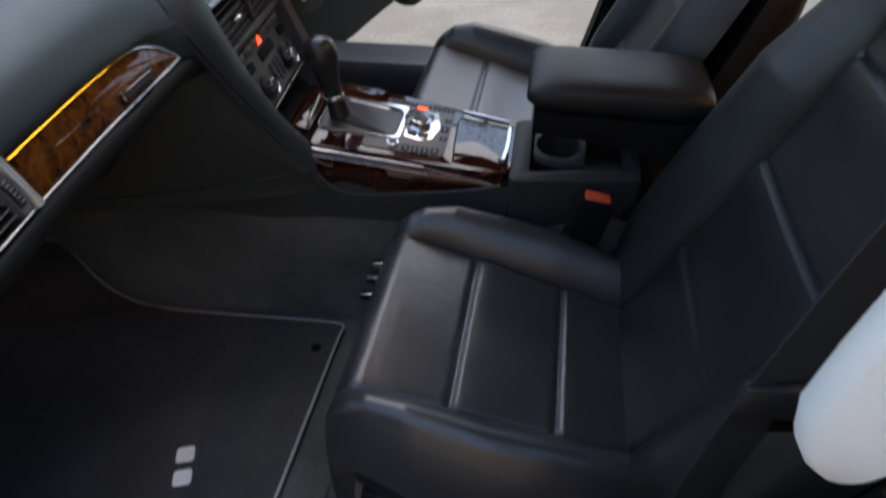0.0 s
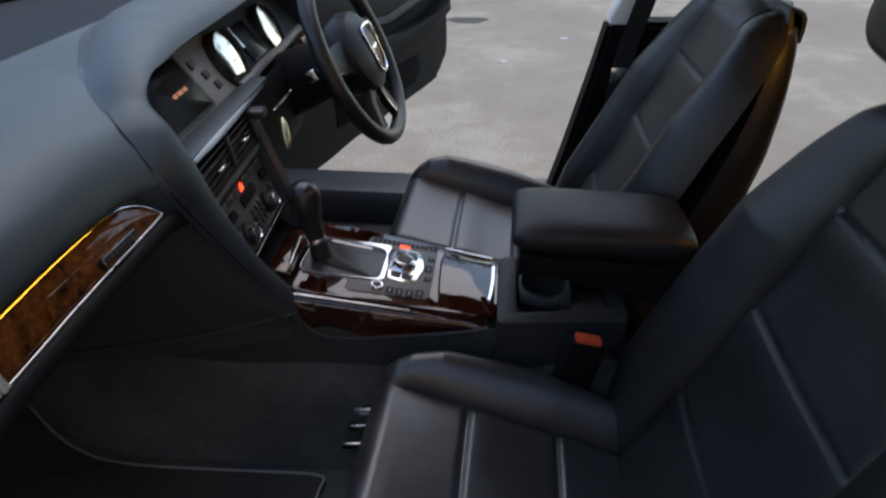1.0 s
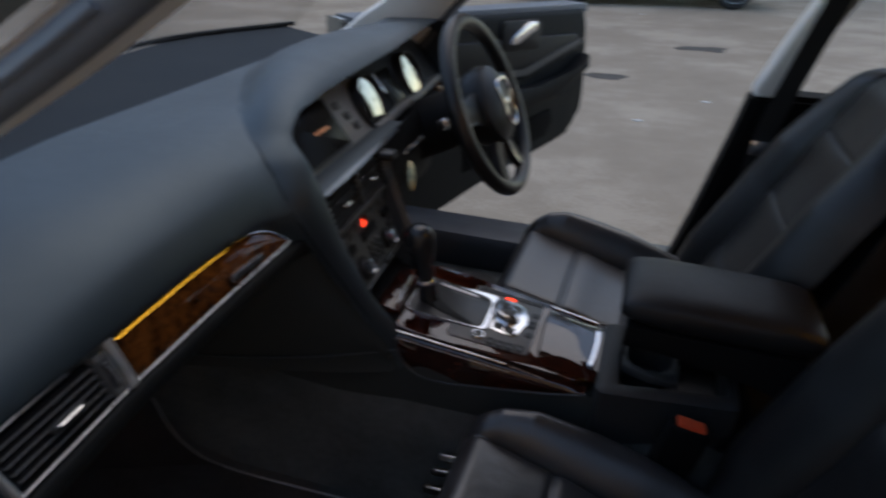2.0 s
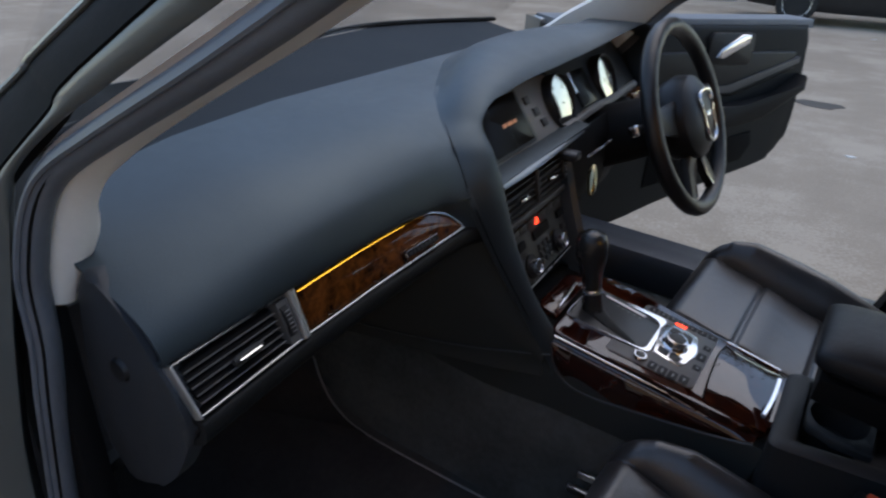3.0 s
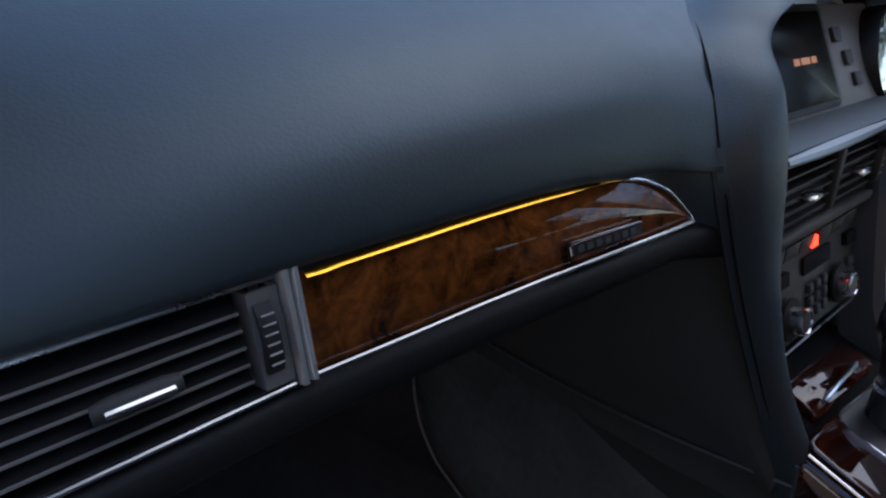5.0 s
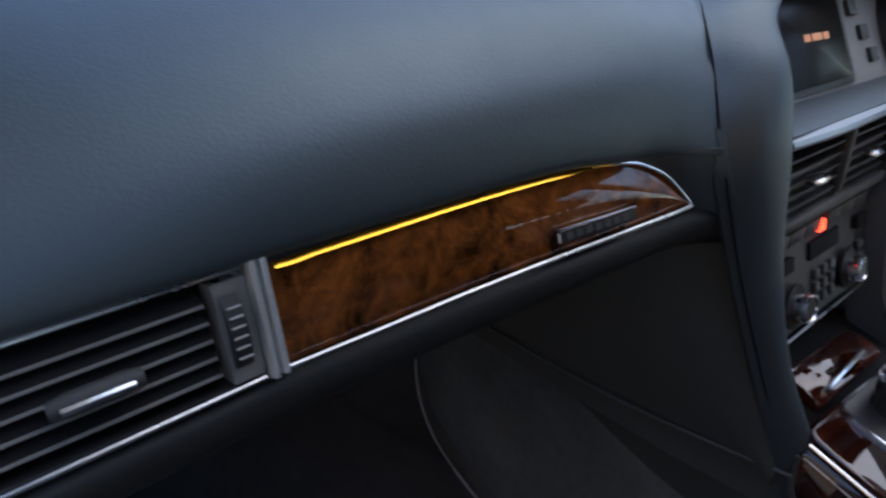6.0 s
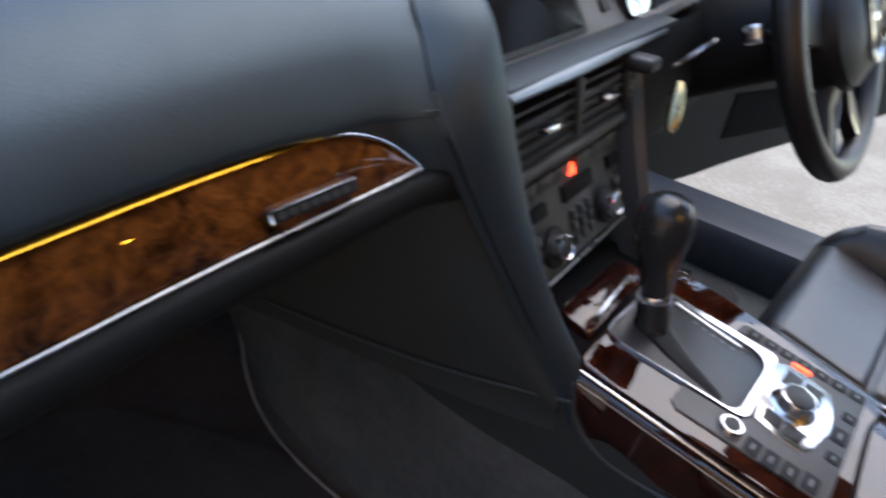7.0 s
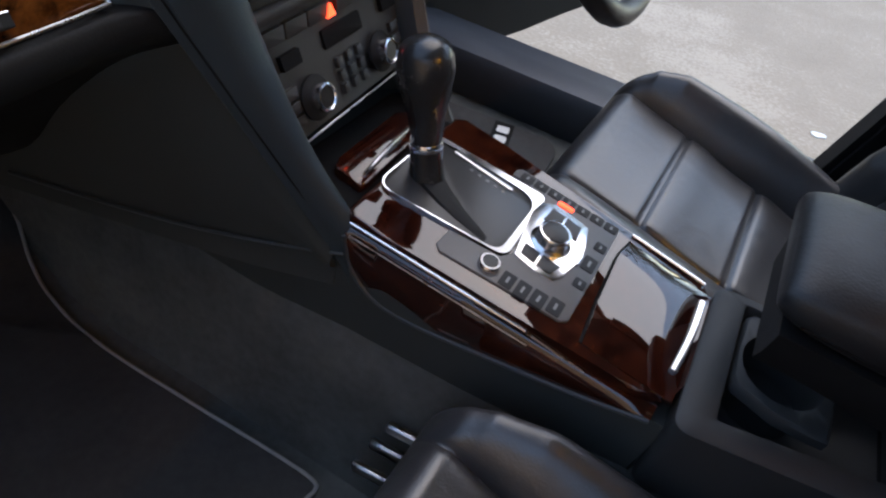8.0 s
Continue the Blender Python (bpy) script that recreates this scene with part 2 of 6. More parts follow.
def part(name, bm, material, parent, label="", smooth=40, lay=None):
    """Links a bmesh, given in world metres, as one mesh under a thing or a part."""
    origin = BASE[parent]
    if lay is not None:
        bmesh.ops.transform(bm, matrix=lay, verts=bm.verts)
    bmesh.ops.translate(bm, verts=bm.verts, vec=-origin)
    bmesh.ops.recalc_face_normals(bm, faces=bm.faces)
    me = bpy.data.meshes.new(name)
    bm.to_mesh(me)
    bm.free()
    me.materials.append(material)
    if smooth:
        me.shade_smooth()
        me.set_sharp_from_angle(angle=radians(smooth))
    ob = new(name, me)
    ob.parent = parent
    BASE[ob] = origin
    return tagged(ob, label)


def solo(name, bm, material, label, category, kind="", group="", smooth=40, lay=None):
    """A thing of one mesh, in world metres, with its origin at its base."""
    if lay is not None:
        bmesh.ops.transform(bm, matrix=lay, verts=bm.verts)
    lo = Vector([min(v.co[k] for v in bm.verts) for k in range(3)])
    hi = Vector([max(v.co[k] for v in bm.verts) for k in range(3)])
    origin = Vector(((lo.x + hi.x) / 2, (lo.y + hi.y) / 2, lo.z))
    bmesh.ops.translate(bm, verts=bm.verts, vec=-origin)
    bmesh.ops.recalc_face_normals(bm, faces=bm.faces)
    me = bpy.data.meshes.new(name)
    bm.to_mesh(me)
    bm.free()
    me.materials.append(material)
    if smooth:
        me.shade_smooth()
        me.set_sharp_from_angle(angle=radians(smooth))
    ob = new(name, me)
    ob.location = origin
    BASE[ob] = origin
    return tagged(ob, label, category, group, kind)


def box(c, s, r=0.003, seg=2, m=None, bm=None):
    """A box with rounded edges: centre, size, radius; m lays it."""
    out = bm or bmesh.new()
    b = bmesh.new()
    bmesh.ops.create_cube(b, size=1.0, matrix=Matrix.Translation(c) @ Matrix.Diagonal((*s, 1)))
    if r:
        bmesh.ops.bevel(b, geom=list(b.edges), offset=min(r, min(s) * 0.49), segments=seg, profile=0.5, affect="EDGES")
    if m is not None:
        bmesh.ops.transform(b, matrix=m, verts=b.verts)
    join(out, b)
    return out


def join(out, b):
    idx = {}
    for v in b.verts:
        idx[v] = out.verts.new(v.co)
    for f in b.faces:
        out.faces.new([idx[v] for v in f.verts])
    b.free()
    return out


def loft(rows, ring=True, caps=True, bm=None):
    """A skin over rows of points."""
    bm = bm or bmesh.new()
    vs = [[bm.verts.new(p) for p in row] for row in rows]
    n = len(vs[0])
    for a, b in zip(vs, vs[1:]):
        for i in range(n if ring else n - 1):
            j = (i + 1) % n
            bm.faces.new((a[i], a[j], b[j], b[i]))
    if ring and caps:
        bm.faces.new(vs[0][::-1])
        bm.faces.new(vs[-1])
    return bm


def thick(bm, d, out=(0.6, -0.3, 0.7)):
    """Gives a sheet thickness d, away from the side that faces out."""
    bmesh.ops.recalc_face_normals(bm, faces=bm.faces)
    if sum(f.normal.dot(Vector(out)) * f.calc_area() for f in bm.faces) < 0:
        bmesh.ops.reverse_faces(bm, faces=bm.faces)
    bmesh.ops.solidify(bm, geom=list(bm.faces), thickness=d)
    return bm


def spline(pts, n, closed=False):
    """n points per span on a smooth curve through pts."""
    p = [Vector(q) for q in pts]
    out, k = [], len(p)
    for i in range(k if closed else k - 1):
        a, b, c, d = (p[(i + o) % k] if closed else p[max(0, min(k - 1, i + o))] for o in (-1, 0, 1, 2))
        for s in range(n):
            t = s / n
            out.append(0.5 * ((2 * b) + (c - a) * t + (2 * a - 5 * b + 4 * c - d) * t * t + (3 * b - a - 3 * c + d) * t**3))
    if not closed:
        out.append(p[-1])
    return out


def tube(path, r, n=10, closed=False, flat=1.0, up=(0, 0, 1), bm=None):
    """A tube along a path; flat squeezes it across; r may be a list."""
    rows, k = [], len(path)
    for i, p in enumerate(path):
        a = path[(i - 1) % k] if closed or i else path[0]
        b = path[(i + 1) % k] if closed or i < k - 1 else path[-1]
        d = (Vector(b) - Vector(a)).normalized()
        side = d.cross(Vector(up))
        side = side.normalized() if side.length > 1e-4 else Vector((1, 0, 0))
        nrm = side.cross(d).normalized()
        rr = r[i] if isinstance(r, (list, tuple)) else r
        rows.append([Vector(p) + side * math.cos(q) * rr + nrm * math.sin(q) * rr * flat for q in (2 * math.pi * j / n for j in range(n))])
    if closed:
        rows.append(rows[0])
        b = loft(rows, True, False, bm)
        bmesh.ops.remove_doubles(b, verts=b.verts, dist=1e-5)
        return b
    return loft(rows, True, True, bm)


def lathe(profile, m, n=24, bm=None):
    """Turns (radius, height) pairs round the z axis of m."""
    rows = [[m @ Vector((max(r, 1e-4) * math.cos(a), max(r, 1e-4) * math.sin(a), h)) for a in (2 * math.pi * j / n for j in range(n))] for r, h in profile]
    return loft(rows, True, True, bm)


def prism(poly, lo, hi, m, r=0.0, seg=2, bm=None):
    """A polygon in the xy plane of m, raised from lo to hi, with rounded edges."""
    b = bmesh.new()
    bot = [b.verts.new((x, y, lo)) for x, y in poly]
    top = [b.verts.new((x, y, hi)) for x, y in poly]
    b.faces.new(bot[::-1])
    cap = b.faces.new(top)
    for i in range(len(poly)):
        j = (i + 1) % len(poly)
        b.faces.new((bot[i], bot[j], top[j], top[i]))
    if r:
        bmesh.ops.bevel(b, geom=list(cap.edges), offset=r, segments=seg, profile=0.5, affect="EDGES")
    bmesh.ops.transform(b, matrix=m, verts=b.verts)
    out = bm or bmesh.new()
    return join(out, b)


def rounded(x0, y0, x1, y1, r, n=4):
    """A rectangle with round corners, as a polygon."""
    out = []
    for cx, cy, a0 in ((x1 - r, y1 - r, 0), (x0 + r, y1 - r, 90), (x0 + r, y0 + r, 180), (x1 - r, y0 + r, 270)):
        for k in range(n + 1):
            a = radians(a0 + 90 * k / n)
            out.append((cx + r * math.cos(a), cy + r * math.sin(a)))
    return out


# ---- setting: ground and distance ----
def sheet(x0, y0, x1, y1, z, nx=1, ny=1):
    bm = bmesh.new()
    rows = [[(x0 + (x1 - x0) * i / nx, y0 + (y1 - y0) * j / ny, z) for j in range(ny + 1)] for i in range(nx + 1)]
    return loft(rows, False, False, bm)


solo("ground", sheet(-400, -400, 400, 400, 0.0, 8, 8), M_ASPHALT, "worn grey asphalt of a car park", "ground", "structure")


def run(a, b, d, z0, z1):
    """An upright slab from a to b on the plan, d deep."""
    a, b = Vector((*a, 0)), Vector((*b, 0))
    way = (b - a).normalized()
    m = Matrix.Translation((a + b) / 2) @ Matrix.Rotation(math.atan2(way.y, way.x), 4, "Z")
    return box((0, -d / 2, (z0 + z1) / 2), ((b - a).length, d, z1 - z0), 0.01, m=m)


solo("grass_verge", run((-45, -5.1), (-4.2, 18.2), 1.6, 0.0, 0.09), M_GRASS, "strip of rough green grass along the wall", "grass", "stuff")
solo("pavement", run((-43, -8.1), (-2.6, 16.6), 1.6, 0.0, 0.10), M_PAVING, "pale concrete pavement with a kerb", "pavement", "structure")
solo("wall_brick", run((-45, -3.2), (-5.45, 18.3), -0.3, 0.0, 6.4), M_BRICK, "tan brick wall beyond the grass", "wall", "structure")
solo("wall_render", run((-5.4, 18.5), (1.0, 22.0), -0.3, 0.0, 3.2), M_RENDERED, "cream rendered wall", "wall", "structure")
# Unseen wall, added to cut and warm the light from the open side.
solo("shading_wall", box((4.0, -5.5, 1.8), (14, 0.3, 3.6), 0.01), M_BRICK, "unseen tan brick wall added to shade the car's open side", "wall", "structure")


def blot(x, y, rx, ry, seed, z=0.004):
    """A thin patch with an uneven edge lying on the ground."""
    rnd = random.Random(seed)
    pts = [(x + rx * r * math.cos(a), y + ry * r * math.sin(a)) for a, r in ((2 * math.pi * k / 12, rnd.uniform(0.55, 1.1)) for k in range(12))]
    poly = [(p.x, p.y) for p in spline([(u, v, 0) for u, v in pts], 3, True)]
    return prism(poly, 0.0005, z, Matrix.Identity(4))


for k, (x, y, rx, ry) in enumerate(((0.17, 5.3, 0.22, 0.16), (1.27, 7.2, 0.34, 0.22))):
    solo("oil_stain", blot(x, y, rx, ry, k), M_STAIN, "dark dried stain on the asphalt", "stain", group="stains on the asphalt")
for k, (x, y) in enumerate(((0.43, 3.79), (0.98, 4.52), (0.60, 1.93), (0.73, 10.5))):
    solo("paper_scrap", blot(x, y, 0.035, 0.022, k + 9, 0.006), M_PAPER, "small white scrap of paper on the asphalt", "litter", group="litter on the asphalt")


def leafage():
    m, t, b, co = nodes("autumn_leaves")
    g = t.nodes.new("ShaderNodeNewGeometry")
    t.links.new(ramp(t, g.outputs["Random Per Island"], [(0.0, (0.035, 0.05, 0.012)), (0.5, (0.075, 0.085, 0.018)), (1.0, (0.16, 0.13, 0.02))]), b.inputs["Base Color"])
    b.inputs["Roughness"].default_value = 0.7
    return m


M_LEAF = leafage()
M_BARK = surface("grey_bark", (0.10, 0.085, 0.07), 0.9, vary=0.3, scale=4, grain=40, relief=0.6, depth=0.02)


def tree(x, y, height, seed):
    """A tapered trunk with limbs and an uneven crown of leaf sprays."""
    rnd = random.Random(seed)
    t = thing("tree", (x, y, 0), "broadleaf tree with a green and yellow crown beyond the car park", "tree", "trees beyond the car park")
    base = Vector((x, y, 0))
    lean = Vector((rnd.uniform(-0.5, 0.5), rnd.uniform(-0.4, 0.4), 0))
    stem = spline([base + Vector((0, 0, -0.1)), base + lean * 0.3 + Vector((0, 0, height * 0.3)), base + lean + Vector((0, 0, height * 0.8))], 5)
    bm = tube(stem, [0.26 * (1 - k / (len(stem) + 1)) for k in range(len(stem))], 8)
    tips = []
    for k in range(16):
        a, z = rnd.uniform(0, 6.28), rnd.uniform(0.25, 0.78)
        s = base + lean * z + Vector((0, 0, height * z))
        r = height * rnd.uniform(0.16, 0.30) * (1.25 - z * 0.6)
        e = s + Vector((math.cos(a) * r, math.sin(a) * r, height * rnd.uniform(0.06, 0.18)))
        tube([s, s.lerp(e, 0.5) + Vector((0, 0, -0.15)), e], [0.09, 0.06, 0.02], 6, bm=bm)
        tips += [s.lerp(e, q) for q in (0.5, 0.8, 1.0)]
    tips += [stem[-1], stem[-2]]
    part("trunk", bm, M_BARK, t)
    verts, faces = [], []
    for p in tips:
        spread = height * rnd.uniform(0.07, 0.12)
        for k in range(46):
            c = p + Vector((rnd.gauss(0, spread), rnd.gauss(0, spread), rnd.gauss(0, spread * 0.7)))
            u = Vector((rnd.uniform(-1, 1), rnd.uniform(-1, 1), rnd.uniform(-1, 1))).normalized() * rnd.uniform(0.10, 0.24)
            v = u.orthogonal().normalized() * u.length * 0.6
            i = len(verts)
            verts += [c - u - base, c + v * 0.9 - base, c + u - base, c - v - base]
            faces.append((i, i + 1, i + 2, i + 3))
    me = bpy.data.meshes.new("crown")
    me.from_pydata(verts, [], faces)
    me.materials.append(M_LEAF)
    ob = new("crown", me)
    ob.parent = t
    tagged(ob, "uneven crown of small leaves")


for k, (x, y, hgt) in enumerate(((-7, 24, 9.5), (-2.5, 20.5, 10.5), (1.8, 18.5, 11.5), (5.8, 19.5, 10.0), (10.5, 18.0, 11.0), (15.5, 19.5, 10.5), (20, 15, 10))):
    tree(x, y, hgt, 40 + k)


def parked_car(x, y, turn):
    """A dark saloon at the far edge of the car park."""
    t = thing("parked_car", (x, y, 0), "dark saloon car parked across the asphalt", "car")
    m = Matrix.Translation((x, y, 0)) @ Matrix.Rotation(radians(turn), 4, "Z")
    rows = []
    for u, z0, z1, w in ((-2.25, 0.45, 0.62, 0.70), (-2.15, 0.28, 0.74, 0.80), (-1.5, 0.22, 0.88, 0.87), (-0.8, 0.2, 0.95, 0.88), (0.0, 0.2, 0.96, 0.88), (1.0, 0.2, 0.97, 0.88), (1.7, 0.22, 0.98, 0.86), (2.15, 0.30, 0.92, 0.80), (2.25, 0.45, 0.80, 0.70)):
        rows.append([(u, -w * 0.92, z0), (u, -w, z0 + 0.12), (u, -w, z1 - 0.16), (u, -w * 0.9, z1), (u, w * 0.9, z1), (u, w, z1 - 0.16), (u, w, z0 + 0.12), (u, w * 0.92, z0)])
    body = part("body", loft(rows), M_BLACK, t, "dark painted body", lay=m)
    rows = []
    for u, z, w in ((-0.95, 0.93, 0.80), (-0.55, 1.20, 0.68), (-0.2, 1.38, 0.60), (0.5, 1.44, 0.60), (1.0, 1.38, 0.60), (1.45, 1.15, 0.66), (1.75, 0.95, 0.76)):
        rows.append([(u, -w - 0.08 * (z < 1.3), 0.92), (u, -w, z - 0.03), (u, -w * 0.85, z), (u, w * 0.85, z), (u, w, z - 0.03), (u, w + 0.08 * (z < 1.3), 0.92)])
    part("cabin", loft(rows), M_SCREEN, t, "dark glazed cabin", lay=m)
    for u in (-1.4, 1.35):
        for s in (-1, 1):
            wm = m @ Matrix.Translation((u, s * 0.80, 0.32)) @ Matrix.Rotation(radians(90 * -s), 4, "X")
            w = part("wheel", lathe([(0.0, -0.08), (0.30, -0.08), (0.32, -0.05), (0.32, 0.07), (0.30, 0.10), (0.22, 0.105)], wm, 24), M_TYRE, t, "black tyre")
            part("rim", lathe([(0.0, 0.07), (0.05, 0.085), (0.20, 0.10), (0.22, 0.108), (0.22, 0.09)], wm, 20), M_ALU, w, "alloy rim")


parked_car(0.9, 12.6, 4)

# ---- the car's shell ----
FLOOR = 0.362
bm = sheet(-0.46, -0.70, 1.6, 0.70, FLOOR, 2, 2)
solo("floor", thick(bm, 0.02), M_CARPET, "charcoal carpet of the car's floor", "floor", "structure", lay=CARM)
rows = [[(x, y, z) for y in (-0.70, -0.4, 0.0, 0.4, 0.70)] for x, z in ((-0.44, FLOOR), (-0.54, FLOOR + 0.012), (-0.62, FLOOR + 0.05), (-0.74, 0.52), (-0.84, 0.68), (-0.88, 0.95))]
solo("toe_board", thick(loft(rows, False), 0.02), M_CARPET, "sloping carpeted toe board", "floor", "structure", lay=CARM)

# Added panel: stops sky light leaking into the footwells from the front.
rows = [[(x, y, z) for y in (-0.66, -0.3, 0.0, 0.3, 0.68)] for x, z in ((-0.545, 0.598), (-0.64, 0.606), (-0.74, 0.618), (-0.85, 0.640))]
solo("light_stop_panel", thick(loft(rows, False), 0.012), M_DEEP, "black panel added under the dash to keep light out of the footwells", "panel", "structure")


def tunnel():
    """The carpeted hump between the footwells."""
    rows = []
    for x, w, top in ((-0.86, 0.17, 0.80), (-0.6, 0.145, 0.64), (-0.3, 0.135, 0.60), (0.0, 0.13, 0.58), (0.5, 0.125, 0.56), (1.2, 0.12, 0.5)):
        half = [(-w - 0.040, FLOOR - 0.005), (-w - 0.025, FLOOR + 0.02), (-w - 0.008, FLOOR + 0.10), (-w + 0.012, top - 0.04), (-w + 0.04, top)]
        rows.append([(x, y, z) for y, z in half] + [(x, -y, z) for y, z in half[::-1]])
    return thick(loft(rows, False), 0.01)


solo("transmission_tunnel", tunnel(), M_CARPET, "charcoal carpet over the transmission tunnel", "floor", "structure", lay=CARM)
for side, tag in ((1, "sill_right"), (-1, "sill_left")):
    rows = []
    for x, low in ((-0.72, 0.0), (0.35, 0.0), (0.7, 0.06), (1.5, 0.06)):
        rows.append([(x, side * y, z - low) for y, z in ((0.66, 0.33), (0.665, 0.43), (0.68, 0.452), (0.74, 0.455), (0.79, 0.44), (0.86, 0.43), (0.88, 0.30), (0.86, 0.2), (0.72, 0.2))])
    solo(tag, loft(rows), M_SILL, "dark plastic door sill with a raised lip", "sill", "structure", lay=CARM)
rows = [[(x, y, z) for y in (-0.62, -0.3, 0.3, 0.62)] for x, z in ((0.05, 1.42), (0.3, 1.45), (1.0, 1.45), (1.9, 1.36))]
solo("roof", thick(loft(rows, False), 0.04), M_HEADLINER, "dark grey cloth headliner under the roof", "roof", "structure", lay=CARM)
rows = [[(x, y, z - 0.06 * (abs(y) / 0.7) ** 3) for y in (-0.74, -0.5, -0.2, 0.2, 0.5, 0.74)] for x, z in ((-0.80, 0.925), (-0.90, 0.918), (-1.15, 0.878), (-1.5, 0.80), (-1.8, 0.71), (-1.9, 0.58))]
solo("bonnet", thick(loft(rows, False), 0.02), M_BODY, "dark painted bonnet before the windscreen", "bonnet", "structure", lay=CARM)
rows = [[(0.66, -0.74, z), (1.3, -0.76, z), (2.0, -0.70, z), (2.0, -0.78, z), (1.3, -0.86, z), (0.66, -0.84, z)] for z in (0.2, 0.6, 0.93)]
solo("body_side", loft(rows), M_BODY, "dark painted rear body side", "body", "structure", lay=CARM)
# Unseen blocks across the rear, added so the wood reflects a dark cabin.
solo("rear_blocking_wall", box((1.75, 0, 0.86), (0.08, 1.44, 1.04), 0.02), M_LEATHER_B, "unseen black wall added to keep light out of the cabin's rear", "wall", "structure", lay=CARM)
for s in (-1, 1):
    solo("rear_side_block", box((1.5, s * 0.71, 0.86), (0.46, 0.06, 1.04), 0.02), M_HEADLINER, "unseen dark panel added to close the cabin's rear side to light", "wall", "structure", lay=CARM)
for s in (-1, 1):
    line = spline([(0.14, s * 0.585, 1.385), (0.35, s * 0.595, 1.375), (0.9, s * 0.60, 1.365), (1.4, s * 0.59, 1.345), (1.75, s * 0.57, 1.32)], 4)
    solo("roof_rail", tube(line, 0.045, 12, flat=0.8), M_HEADLINER, "dark trim along the roof's edge", "trim", "structure", lay=CARM)

# windscreen between the scuttle and the roof's front edge
SCUTTLE = [(-0.535, -0.60, 0.990), (-0.56, -0.53, 0.993), (-0.645, -0.292, 0.999), (-0.740, 0.016, 1.003), (-0.765, 0.316, 1.003), (-0.66, 0.66, 0.995)]
HEADER = [(0.06, -0.545, 1.40), (0.06, -0.48, 1.41), (0.05, -0.25, 1.425), (0.04, 0.03, 1.43), (0.06, 0.33, 1.425), (0.11, 0.55, 1.40)]
lo, hi = spline(SCUTTLE, 5), spline(HEADER, 5)
rows = [[a.lerp(b, k / 6) + Vector((-0.05, 0, 0.05)) * math.sin(math.pi * k / 6) for a, b in zip(lo, hi)] for k in range(7)]
screen = solo("windscreen", thick(loft(rows, False), 0.005), M_GLASS, "clear curved windscreen glass", "window", "structure")
screen.visible_shadow = False
solo("windscreen_seal", tube([p + Vector((0.0, 0, 0.004)) for p in lo], 0.009, 8, flat=0.6), M_DEEP, "black rubber edge of the windscreen", "seal", "structure")


def ribbon(a, b, back, rows=4):
    """A moulded strip between two lines, with its depth along back."""
    pts = []
    for p, q in zip(spline(a, rows), spline(b, rows)):
        n = Vector(back)
        pts.append([p, p.lerp(q, 0.2) - n * 0.12, p.lerp(q, 0.5) - n * 0.18, p.lerp(q, 0.8) - n * 0.12, q, q + n, p + n])
    return loft(pts)


